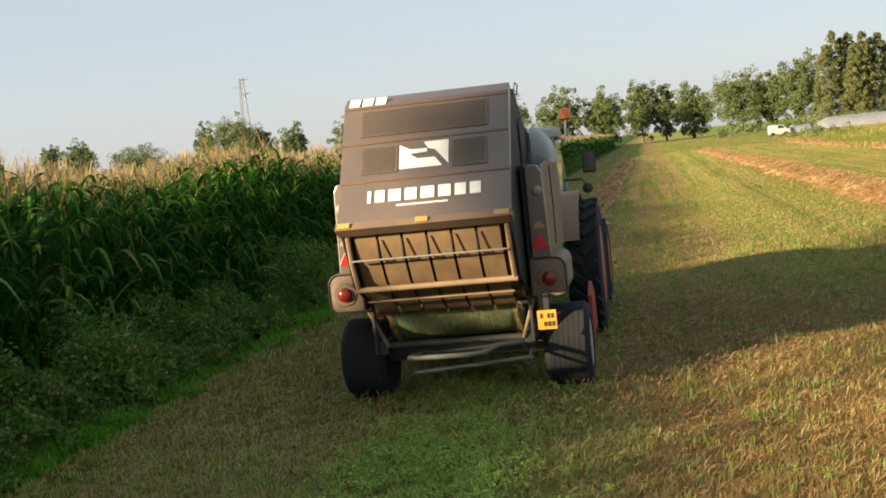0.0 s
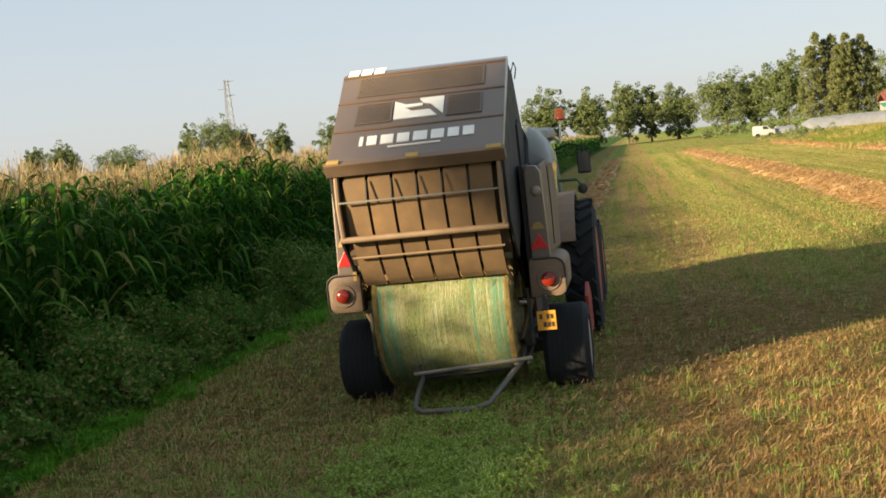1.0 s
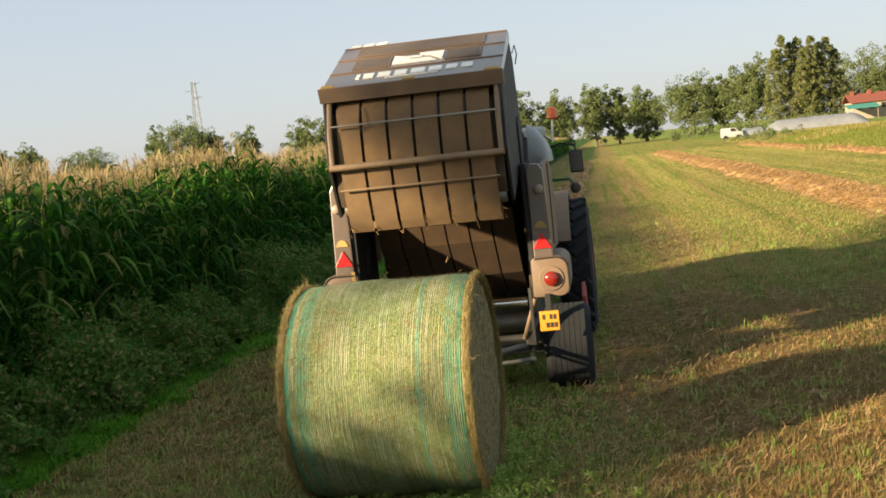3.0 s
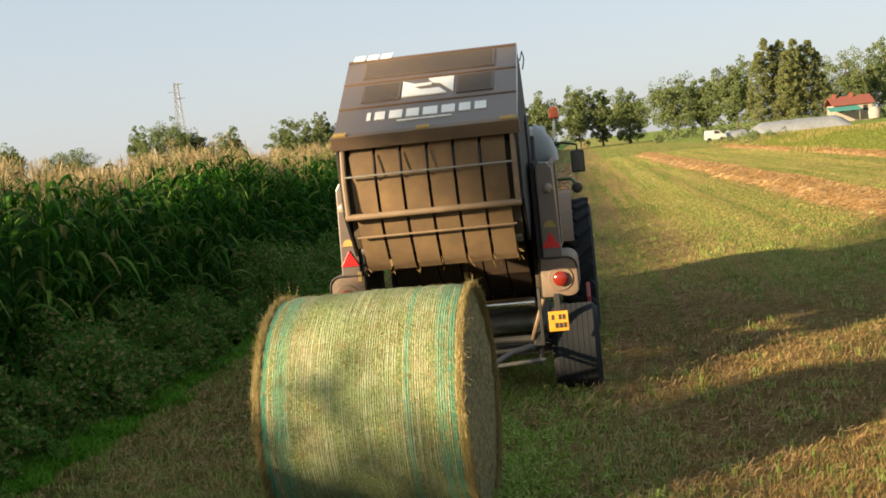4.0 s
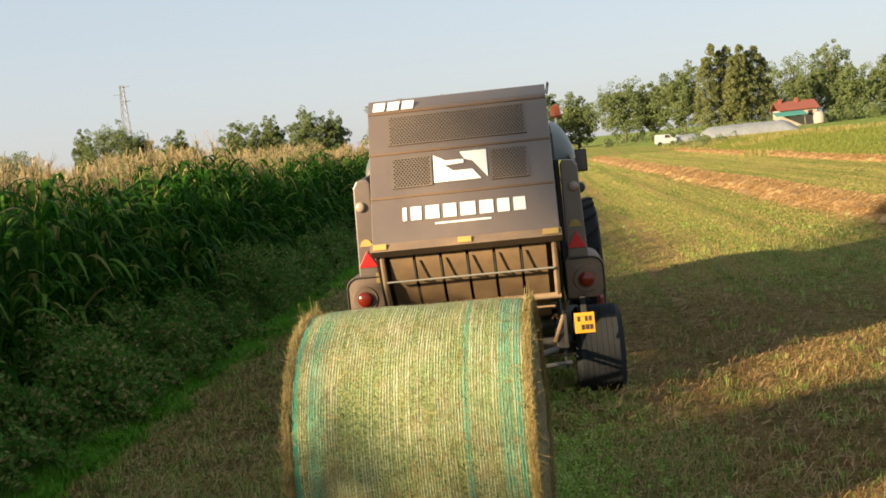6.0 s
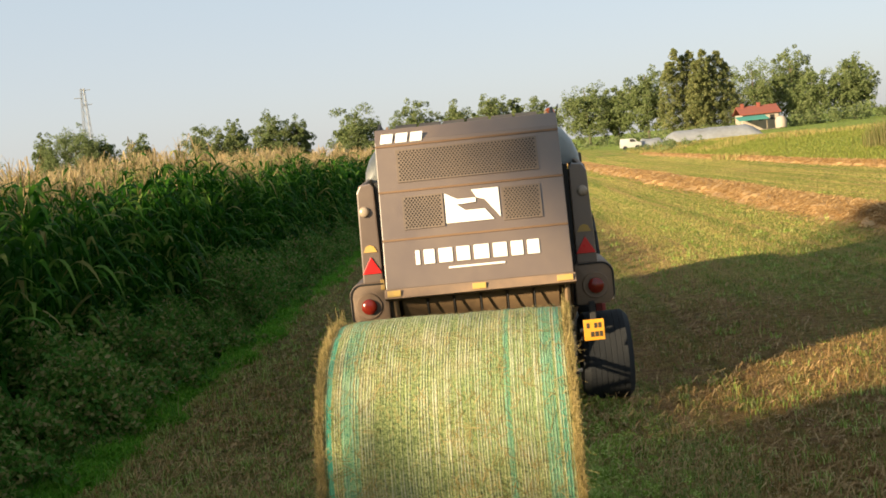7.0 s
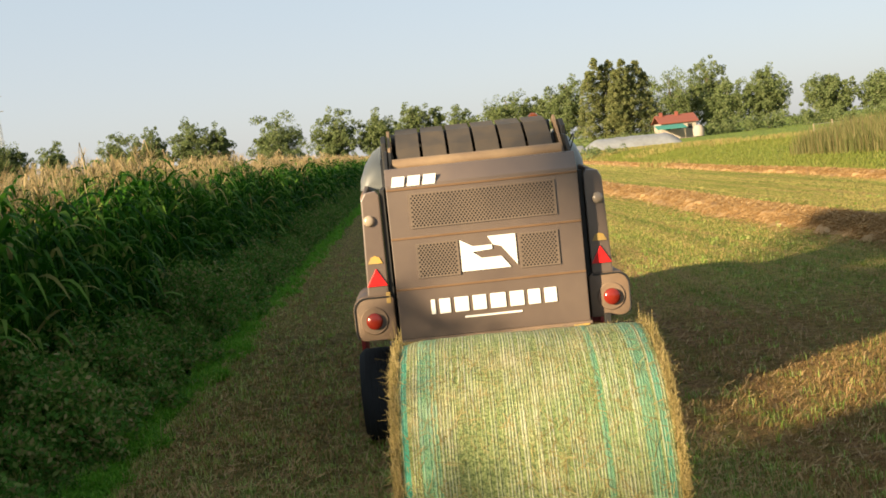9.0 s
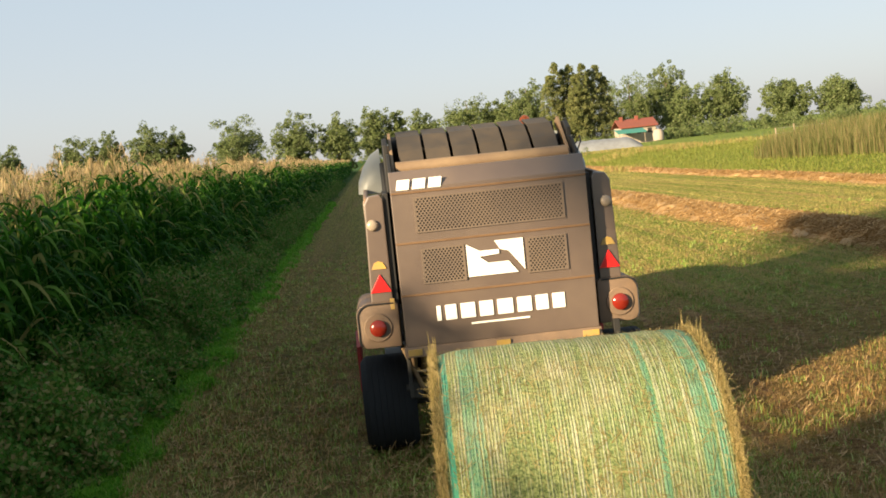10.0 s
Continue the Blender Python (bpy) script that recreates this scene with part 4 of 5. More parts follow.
def vent_sheet(x0, x1, y, z0, z1):
    """A sheet with staggered round holes through it."""
    rows, cols = round((z1 - z0 - 0.02) / 0.0185), round((x1 - x0 - 0.02) / 0.029)
    ch, cw = (z1 - z0 - 0.02) / rows, (x1 - x0 - 0.02) / (cols + 0.5)
    ring = [(math.cos(a), math.sin(a)) for a in (math.pi * k / 4 for k in range(8))]
    edge = [(1, 0), (1, 1), (0, 1), (-1, 1), (-1, 0), (-1, -1), (0, -1), (1, -1)]
    verts, faces = [], []
    for r in range(rows):
        for c in range(cols):
            mx, mz, b = x0 + 0.01 + (c + 0.5 + 0.5 * (r % 2)) * cw, z0 + 0.01 + (r + 0.5) * ch, len(verts)
            verts += [(mx + u * cw / 2, y, mz + w * ch / 2) for u, w in edge]
            verts += [(mx + u * 0.0082, y, mz + w * 0.0082) for u, w in ring]
            verts += [(mx + u * 0.0082, y + 0.004, mz + w * 0.0082) for u, w in ring]
            for k in range(8):
                n = (k + 1) % 8
                faces += [(b + k, b + n, b + 8 + n, b + 8 + k), (b + 8 + k, b + 8 + n, b + 16 + n, b + 16 + k)]
        gap = x0 + 0.01 if r % 2 else x1 - 0.01 - cw / 2
        b, z = len(verts), z0 + 0.01 + r * ch
        verts += [(gap, y, z), (gap + cw / 2, y, z), (gap + cw / 2, y, z + ch), (gap, y, z + ch)]
        faces.append((b, b + 1, b + 2, b + 3))
    me = bpy.data.meshes.new("tmp")
    me.from_pydata(verts, [], faces)
    bm = bmesh.new()
    bm.from_mesh(me)
    bpy.data.meshes.remove(me)
    for a, b, c, d in ((x0, x1, z0, z0 + 0.01), (x0, x1, z1 - 0.01, z1), (x0, x0 + 0.01, z0 + 0.01, z1 - 0.01), (x1 - 0.01, x1, z0 + 0.01, z1 - 0.01)):
        box(a, b, y - 0.001, y + 0.011, c, d, 0, bm)
    return bm


def build_tailgate():
    gate = part("tailgate", prism([(9.88, 0.9), (9.88, 2.15), (9.95, 2.28), (10.02, 2.28), (10.0, 2.1), (9.95, 0.9)], -0.77, 0.77, 0.006), PANEL, baler, "taupe painted sheet tailgate with perforated vents", PIVOT)
    part("lip", prism([(9.85, 0.82), (9.87, 0.9), (10.0, 0.9), (9.98, 0.82)], -0.785, 0.785, 0.006), PANEL_SIDE, gate, "dusty beige lower lip")
    for z in (1.31, 1.72, 2.115):
        part("seam", box(-0.768, 0.768, 9.872, 9.884, z - 0.012, z + 0.006, 0.002), ORANGELINE, gate, "rusty ochre seam")
    for a, b, c, d in ((-0.6, 0.58, 1.79, 2.07), (-0.58, -0.24, 1.385, 1.665), (0.25, 0.57, 1.385, 1.665)):
        vent = part("vent", vent_sheet(a, b, 9.868, c, d), VENT, gate, "perforated vent sheet")
        # black sheet gives the holes their shade
        part("vent_shade_sheet", box(a + 0.004, b - 0.004, 9.8755, 9.879, c + 0.004, d - 0.004), BLACK, vent, "black sheet standing in for the shaded space behind the vent")
    # plates blackened so the gap to the wing stays dark in sun
    for x in (-0.765, 0.74):
        side = [(9.93, 0.86), (9.93, 2.2), (10.25, 2.42), (11.05, 2.46), (11.22, 2.3), (11.05, 1.7), (10.95, 0.62), (10.45, 0.56)]
        part("side_plate", prism(side, x, x + 0.025, 0.004), BLACK, gate, "side plate blackened for the shaded gap beside it")
    # belts round the lower rear of the chamber
    path = [(10.06, 1.9), (10.02, 1.4), (10.0, 1.0), (10.05, 0.82), (10.2, 0.7), (10.45, 0.59), (10.75, 0.535), (10.98, 0.53), (11.08, 0.56), (11.12, 0.64), (11.08, 0.75), (11.0, 0.82)]
    fine = []
    for i in range(len(path) - 1):
        for s in (0, 0.5):
            fine.append((path[i][0] + s * (path[i + 1][0] - path[i][0]), path[i][1] + s * (path[i + 1][1] - path[i][1])))
    outer = fine
    inner = []
    for i, (a, b) in enumerate(fine):
        p, q = fine[max(0, i - 1)], fine[min(len(fine) - 1, i + 1)]
        d = Vector((q[0] - p[0], q[1] - p[1])).normalized()
        inner.append((a - d.y * 0.012, b + d.x * 0.012))
    for k in range(6):
        x0 = -0.66 + k * 0.222
        bm = bmesh.new()
        ring = [[bm.verts.new((x, a, b)) for (x, (a, b)) in ((x0, o), (x0 + 0.196, o), (x0 + 0.196, i), (x0, i))] for o, i in zip(outer, inner)]
        for r, s in zip(ring, ring[1:]):
            for j in range(4):
                bm.faces.new((r[j], r[(j + 1) % 4], s[(j + 1) % 4], s[j]))
        bm.faces.new(ring[0])
        bm.faces.new(ring[-1])
        bmesh.ops.recalc_face_normals(bm, faces=bm.faces)
        part("belt", bm, BELT, gate, "brown dusty rubber belt", None, True)
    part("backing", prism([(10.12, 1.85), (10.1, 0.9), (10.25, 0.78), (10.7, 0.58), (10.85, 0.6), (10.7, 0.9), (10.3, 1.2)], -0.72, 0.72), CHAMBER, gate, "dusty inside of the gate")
    for x in (-0.715, 0.715):
        part("rail", tube([(x, 9.99, 0.86), (x, 10.2, 0.66), (x, 10.46, 0.53)], 0.024, 8), BEIGE, gate, "beige tubular rail", None, True)
    part("cross_bar", tube([(-0.74, 10.46, 0.525), (0.74, 10.46, 0.525)], 0.028, 10), BEIGE, gate, "thick beige cross tube", None, True)
    part("rod", tube([(-0.7, 10.14, 0.655), (0.7, 10.14, 0.655)], 0.009, 8), STEEL, gate, "thin steel rod", None, True)
    part("rod", tube([(-0.68, 10.66, 0.5), (0.68, 10.66, 0.5)], 0.009, 8), BEIGE, gate, "thin rusty rod", None, True)
    for k in range(1, 6):
        x = -0.66 + k * 0.222 - 0.009
        part("belt_guide", tube([(x, 10.03, 0.8), (x, 10.14, 0.66), (x, 10.2, 0.68)], 0.008, 6), BLACK, gate, "small black belt guide")
    part("roller", lathe([(-0.7, 0.07), (0.7, 0.07)], (0, 10.9, 0.67), 20), STEEL, gate, "steel roller", None, True)
    for k in range(7):
        x = -0.67 + k * 0.222
        bm = None
        for q in range(5):
            a, b = rng.normal(0, 0.012), rng.uniform(10.95, 11.1)
            bm = tube([(x + a, b, 0.535), (x + a + rng.normal(0, 0.015), b + rng.uniform(0.01, 0.035), 0.525 - rng.uniform(0.0, 0.02))], 0.002, 3, bm)
        tagged(part("straw_wisp", bm, STRAW, gate, "pale straw caught between belts"), kind="stuff")
    # white emblem: two plain shapes
    y0, y1 = 9.868, 9.878
    part("emblem", prism([(-0.225, 1.405), (-0.225, 1.66), (-0.12, 1.6), (0.03, 1.6), (0.03, 1.565), (-0.13, 1.555), (-0.06, 1.5), (0.1, 1.5), (0.17, 1.405)][::-1], y0, y1, 0, None, "y"), WHITE, gate, "white angular emblem")
    part("emblem", prism([(-0.0, 1.67), (0.225, 1.67), (0.225, 1.42), (0.105, 1.58), (0.04, 1.6)][::-1], y0, y1, 0, None, "y"), WHITE, gate, "white angular emblem")
    # lettering as plain bars
    widths = (0.035, 0.09, 0.115, 0.11, 0.125, 0.115, 0.1, 0.1)
    x = -0.505
    for w in widths:
        part("letter_bar", box(x, x + w, 9.87, 9.882, 1.085, 1.205, 0.004), WHITE, gate, "plain white bar in place of a letter")
        x += w + 0.033
    part("underline", box(-0.24, 0.225, 9.87, 9.882, 1.03, 1.045, 0.002), WHITE, gate, "white underline")
    for x in (-0.725, -0.6, -0.475):
        part("letter_bar", prism([(x, 2.135), (x + 0.1, 2.135), (x + 0.115, 2.215), (x + 0.015, 2.215)], 9.871, 9.879, 0, None, "y"), WHITE, gate, "plain white bar in place of a letter")
    for a, b in ((-0.76, -0.65), (-0.06, 0.05), (0.63, 0.76)):
        part("sticker", box(a, b, 9.842, 9.856, 0.835, 0.885, 0.003), YELLOW, gate, "yellow warning sticker")
    part("cable", tube([(0.775, 10.15, 2.3), (0.8, 10.1, 2.38), (0.81, 10.2, 2.42), (0.79, 10.28, 2.36)], 0.006, 6), BLACK, gate, "thin looped cable")
    return gate


tailgate = build_tailgate()


def wheel(parent, x, y, r, w, rim_mat, side, lugs=0, label="dusty rubber tyre with ribs"):
    """A tyre with ribs or lugs, its rim and hub."""
    hw = w / 2
    prof = [(-hw * 0.75, r * 0.58), (-hw, r * 0.7), (-hw, r * 0.88), (-hw * 0.86, r * 0.965)]
    n = 7
    if not lugs:
        for k in range(n):
            a, b = -hw * 0.8 + k * 1.6 * hw / n, -hw * 0.8 + (k + 1) * 1.6 * hw / n
            g = 0.08 * (b - a)
            prof += [(a + g * 0.5, r * 0.991), (a + g, r), (b - g, r), (b - g * 0.5, r * 0.991)]
    else:
        prof += [(-hw * 0.5, r * 0.97), (0, r * 0.975), (hw * 0.5, r * 0.97)]
    prof += [(hw * 0.86, r * 0.965), (hw, r * 0.88), (hw, r * 0.7), (hw * 0.75, r * 0.58)]
    zc = r - 0.06
    bm = lathe(prof, (x, y, zc), 56)
    wob = part("wheel", bm, TYRE, parent, label, (x, y, zc), True)
    for sgn in (-1, 1) if lugs else ():
        own = box(0, hw * 0.98, -0.022 * r / 0.4, 0.022 * r / 0.4, r * 0.95, r * 1.03, 0.006)
        bmesh.ops.rotate(own, verts=own.verts, matrix=Matrix.Rotation(0.65 * sgn, 3, "Z"))
        if sgn < 0:
            for v in own.verts:
                v.co.x, v.co.y = -v.co.x, -v.co.y
        me = bpy.data.meshes.new("lug")
        own.to_mesh(me)
        own.free()
        me.materials.append(TYRE)
        for k in range(lugs):
            lug = new("lug", me)
            lug.parent = wob
            lug.rotation_euler.x = 2 * math.pi * (k + (0.5 if sgn > 0 else 0)) / lugs
    o = side * hw
    part("rim", lathe([(o * 0.95, r * 0.6), (o * 0.7, r * 0.55), (o * 0.35, r * 0.5), (o * 0.3, r * 0.2), (o * 0.5, r * 0.16), (o * 0.5, 0.01)], (x, y, zc), 32), rim_mat, wob, "pressed steel rim", None, True)
    return wob


def build_baler():
    for s in (-1, 1):
        a, b = sorted((s * 0.79, s * 1.0))
        # rear wing carrying lamps
        wing = [(a, 1.28), (b, 1.28), (b, 2.06), (b - s * 0.03 if s > 0 else b, 2.12), (a + 0.03, 2.13), (a, 2.08)]
        if s > 0:
            wing = [(0.835, 1.26), (1.01, 1.26), (0.985, 2.05), (0.95, 2.11), (0.86, 2.12), (0.835, 2.08)]
        else:
            wing = [(-0.835, 1.26), (-0.835, 2.08), (-0.86, 2.12), (-0.95, 2.11), (-0.985, 2.05), (-1.01, 1.26)][::-1]
        part("rear_wing", prism(wing, 10.0, 10.06, 0.012, None, "y"), PANEL, baler, "taupe rear corner panel with lamps")
        # long side shield
        x0, x1 = sorted((s * 0.945, s * 0.985))
        part("side_shield", prism([(10.06, 1.27), (10.06, 2.04), (10.14, 2.1), (11.35, 2.16), (11.9, 2.0), (12.05, 1.55), (11.9, 1.2)], x0, x1, 0.015), PANEL_SIDE, baler, "dusty taupe side shield")
        # lamp pod below
        x0, x1 = sorted((s * 0.8, s * 1.14))
        corner = [(x1 - 0.09 + 0.09 * math.sin(a), 0.99 - 0.09 * math.cos(a)) for a in (radians(d) for d in range(0, 91, 18))]
        top = [(x1 - 0.1 + 0.1 * math.cos(a), 1.165 + 0.1 * math.sin(a)) for a in (radians(d) for d in range(0, 91, 18))]
        outline = [(x0, 0.9)] + corner + top + [(x0 + 0.03, 1.265), (x0, 1.24)]
        if s < 0:
            outline = [(x0 + x1 - a, b) for a, b in outline][::-1]
        part("lamp_pod", prism(outline, 9.99, 10.75, 0.02, None, "y"), PANEL_SIDE, baler, "rounded taupe fender pod with tail lamp", None, True)
        rim = corner[3:] + top
        if s < 0:
            rim = [(x0 + x1 - a, b) for a, b in rim]
        rim.append((s * 0.85, 1.262))
        part("pod_seal", tube([(a - s * 0.012, 9.988, b - 0.01) for a, b in rim], 0.008, 6), BLACK, baler, "black edge seal of the pod", None, True)
        for y in (10.18, 10.3, 10.4):
            a, b = sorted((s * 1.128, s * 1.144))
            part("pod_stripe", box(a, b, y, y + 0.035, 1.0, 1.16, 0.003), PALEMARK, baler, "pale stripe on the pod")
        a, b = sorted((s * 0.975, s * 0.99))
        part("shield_edge", prism([(10.08, 1.3), (10.08, 2.02), (10.15, 2.075), (10.17, 2.05), (10.13, 2.0), (10.2, 1.3)], a, b, 0.003), PALEMARK, baler, "pale edge strip of the side shield")
        part("shield_patch", lathe([(0.0, 0.05), (0.006 * s, 0.045)], (s * 0.984, 10.55, 1.75), 18), PALEMARK, baler, "round pale sticker on the side shield")
        part("shield_seal", tube([(s * 0.988, 10.9, 1.3), (s * 0.988, 10.95, 1.7), (s * 0.988, 10.85, 2.08)], 0.008, 6), BLACK, baler, "black seal across the side shield", None, True)
        cx = s * 0.975
        part("lamp_seat", lathe([(-0.004, 0.115), (-0.012, 0.108), (-0.012, 0.07)], (cx, 9.99, 1.065), 28, None, "y"), PANEL_SIDE, baler, "raised lamp seat", None, True)
        part("tail_lamp", lathe([(-0.01, 0.068), (-0.035, 0.066), (-0.05, 0.05), (-0.055, 0.01)], (cx, 9.985, 1.065), 28, None, "y"), REDLENS, baler, "round red and amber tail lamp", None, True)
        cx = s * 0.935
        part("marker_lamp", lathe([(0.0, 0.046), (-0.02, 0.044), (-0.032, 0.032), (-0.036, 0.01)], (cx, 10.0, 1.88), 24, None, "y"), WHITELENS, baler, "round dusty white marker lamp", None, True)
        cx = s * 0.92
        tri = [(cx - 0.085, 1.345), (cx + 0.085, 1.345), (cx, 1.49)]
        part("reflector", prism(tri, 9.985, 9.998, 0.004, None, "y"), REDREFL, baler, "red triangular reflector")
        part("hat_sticker", prism([(cx - 0.06, 1.53), (cx + 0.06, 1.53), (cx + 0.035, 1.58), (cx, 1.595), (cx - 0.035, 1.58)], 9.99, 9.999, 0, None, "y"), YELLOW, baler, "small yellow warning sticker")
        # chamber wall, fixed half
        x0, x1 = sorted((s * 0.7, s * 0.74))
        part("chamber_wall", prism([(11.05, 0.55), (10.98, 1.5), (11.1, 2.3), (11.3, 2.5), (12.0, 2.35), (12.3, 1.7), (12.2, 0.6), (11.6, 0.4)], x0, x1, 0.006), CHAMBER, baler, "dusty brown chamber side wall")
        # shade of the gap between gate and wing, put in as a black strip
        x0, x1 = sorted((s * 0.79, s * 0.83))
        part("gap_shade_strip", box(x0, x1, 10.03, 10.9, 0.9, 2.12, 0.004), BLACK, baler, "black strip standing in for the shaded gap beside the gate")
        # grey rounded hood above the shield
        bm = bmesh.new()
        section = [(0.81, 2.1), (1.03, 2.1), (1.02, 2.2), (0.97, 2.33), (0.89, 2.44), (0.81, 2.49)]
        rings = []
        for y, k in ((10.98, 0.35), (11.02, 0.7), (11.15, 0.95), (11.35, 1.0), (11.75, 0.97), (12.0, 0.75), (12.08, 0.3)):
            rings.append([bm.verts.new((s * (0.81 + (x - 0.81) * (0.6 + 0.4 * k)), y, 2.1 + (z - 2.1) * k)) for x, z in section])
        for p, q in zip(rings, rings[1:]):
            for a in range(6):
                bm.faces.new((p[a], p[(a + 1) % 6], q[(a + 1) % 6], q[a]))
        bm.faces.new(rings[0])
        bm.faces.new(rings[-1])
        bmesh.ops.recalc_face_normals(bm, faces=bm.faces)
        part("hood", bm, GREYHOOD, baler, "grey rounded top hood", None, True)
        x0, x1 = sorted((s * 0.745, s * 0.785))
        part("top_bracket", prism([(10.45, 2.1), (10.42, 2.5), (10.55, 2.56), (10.75, 2.56), (10.9, 2.45), (11.0, 2.1)], x0, x1, 0.008), BLACK, baler, "black top bracket")
        part("gate_ram", tube([(s * 0.79, 10.35, 1.2), (s * 0.79, 11.0, 2.35)], 0.03, 10), BLACK, baler, "black lift ram", None, True)
    # top belts and rollers, seen over the closed gate
    for k in range(6):
        x0 = -0.66 + k * 0.222
        bm = prism([(10.27, 2.35), (10.38, 2.44), (10.6, 2.56), (10.9, 2.61), (10.9, 2.59), (10.6, 2.54), (10.39, 2.42), (10.28, 2.335)], x0, x0 + 0.196)
        part("top_belt", bm, TOPBELT, baler, "weathered blackish rubber belt over the top roller")
    part("top_roller", lathe([(-0.7, 0.055), (0.7, 0.055)], (0, 10.2, 2.3), 20), BEIGE, baler, "yellowish top roller", None, True)
    part("top_roller", lathe([(-0.7, 0.09), (0.7, 0.09)], (0, 10.85, 2.48), 20), BLACK, baler, "dark top roller", None, True)
    for x in (-0.72, 0.72):
        part("top_arm", prism([(10.15, 2.2), (10.2, 2.28), (10.65, 2.6), (10.75, 2.56), (10.3, 2.2)], x - 0.012, x + 0.012, 0.003), BEIGE, baler, "beige belt arm")
    # fixed front half of the chamber
    for k in range(6):
        x0 = -0.66 + k * 0.222
        arc = [(10.85 + 1.0 * math.cos(a), 1.45 + 0.95 * math.sin(a)) for a in (radians(d) for d in range(-60, 95, 12))]
        bm = bmesh.new()
        rows = [(bm.verts.new((x0, a, b)), bm.verts.new((x0 + 0.205, a, b))) for a, b in arc]
        for p, q in zip(rows, rows[1:]):
            bm.faces.new((p[0], p[1], q[1], q[0]))
        bmesh.ops.solidify(bm, geom=bm.faces[:], thickness=0.012)
        part("front_belt", bm, INNERBELT, baler, "brown rubber belt inside the chamber, darkened for shade", None, True)
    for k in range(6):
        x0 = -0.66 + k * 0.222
        part("inner_belt", prism([(10.3, 1.72), (10.5, 1.42), (10.9, 1.05), (11.5, 0.75), (11.5, 0.77), (10.91, 1.07), (10.51, 1.44), (10.31, 1.73)], x0, x0 + 0.205), INNERBELT, baler, "slack brown rubber belt across the chamber, darkened for shade")
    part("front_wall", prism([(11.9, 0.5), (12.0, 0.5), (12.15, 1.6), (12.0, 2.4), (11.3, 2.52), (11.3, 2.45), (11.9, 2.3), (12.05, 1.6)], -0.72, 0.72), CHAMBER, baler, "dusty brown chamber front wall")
    for y, z, r in ((11.25, 0.5, 0.1), (11.5, 0.62, 0.09), (11.72, 0.8, 0.09)):
        part("floor_roller", lathe([(-0.7, r), (0.7, r)], (0, y, z), 22), STEEL, baler, "steel starter roller", None, True)
    # axle, chassis, ram, drawbar
    part("axle", box(-0.95, 0.95, 10.62, 10.74, 0.28, 0.4, 0.012), DARK, baler, "dark axle beam")
    for s in (-1, 1):
        part("chassis_post", prism([(10.12, 0.45), (10.2, 0.45), (10.16, 0.98), (10.08, 0.98)], s * 0.76 - 0.014, s * 0.76 + 0.014, 0.004), DARK, baler, "dark upright post")
        part("chassis_rail", box(s * 0.72 - 0.05, s * 0.72 + 0.05, 10.2, 12.3, 0.42, 0.56, 0.012), DARK, baler, "dark chassis rail")
        part("brace", tube([(s * 0.8, 10.1, 0.88), (s * 0.66, 10.2, 0.5)], 0.02, 8), BEIGE, baler, "beige diagonal brace", None, True)
    part("cross_tube", tube([(-0.8, 10.25, 0.5), (0.8, 10.25, 0.5)], 0.035, 10), DARK, baler, "dark cross tube", None, True)
    part("hydraulic_ram", tube([(-0.1, 10.5, 0.8), (0.7, 10.5, 0.8)], 0.05, 12), CHROME, baler, "chrome hydraulic ram", None, True)
    part("drawbar", prism([(12.0, 0.45), (12.0, 0.7), (13.6, 0.62), (13.6, 0.5)], -0.12, 0.12, 0.02), DARK, baler, "dark drawbar")
    part("step_bar", tube([(-0.3, 9.62, 0.34), (0.78, 9.75, 0.39)], 0.018, 8), GREYBAR, baler, "grey lower guard tube", None, True)
    for x, y in ((-0.28, 9.62), (0.74, 9.75)):
        part("guard_stay", tube([(x, y, 0.35), (x, 10.3, 0.42)], 0.016, 7), DARK, baler, "dark guard stay", None, True)
    part("pickup", lathe([(-0.95, 0.2), (0.95, 0.2)], (0, 12.35, 0.3), 20), DARK, baler, "dark pickup drum", None, True)
    for s in (-1, 1):
        part("pickup_guard", prism([(12.0, 0.15), (12.0, 0.6), (12.3, 0.72), (12.7, 0.55), (12.75, 0.15)], s * 1.2 - 0.02, s * 1.2 + 0.02, 0.008), REDRIM, baler, "red pickup end guard")
        wheel(baler, s * 1.0 + 0.055, 10.6, 0.4, 0.44, RIM, s)
    plate = part("number_plate", box(0.835, 1.01, 9.93, 9.94, 0.6, 0.78, 0.004), PLATE, baler, "yellow plate with dark bars")
    for a, b, c, d in ((0.86, 0.885, 0.705, 0.75), (0.925, 0.95, 0.705, 0.75), (0.96, 0.985, 0.705, 0.75), (0.89, 0.92, 0.63, 0.675), (0.928, 0.958, 0.63, 0.675), (0.966, 0.992, 0.63, 0.675)):
        part("plate_bar", box(a, b, 9.926, 9.932, c, d), INK, plate)
    part("plate_bracket", box(0.9, 0.95, 9.94, 10.0, 0.7, 0.93, 0.004), BLACK, baler, "black plate bracket")
    part("sticker", box(-0.86, -0.825, 9.985, 9.996, 1.2, 1.29, 0.003), YELLOW, baler, "yellow warning sticker")


build_baler()
HINGE = (0.05, 10.3, 0.4)


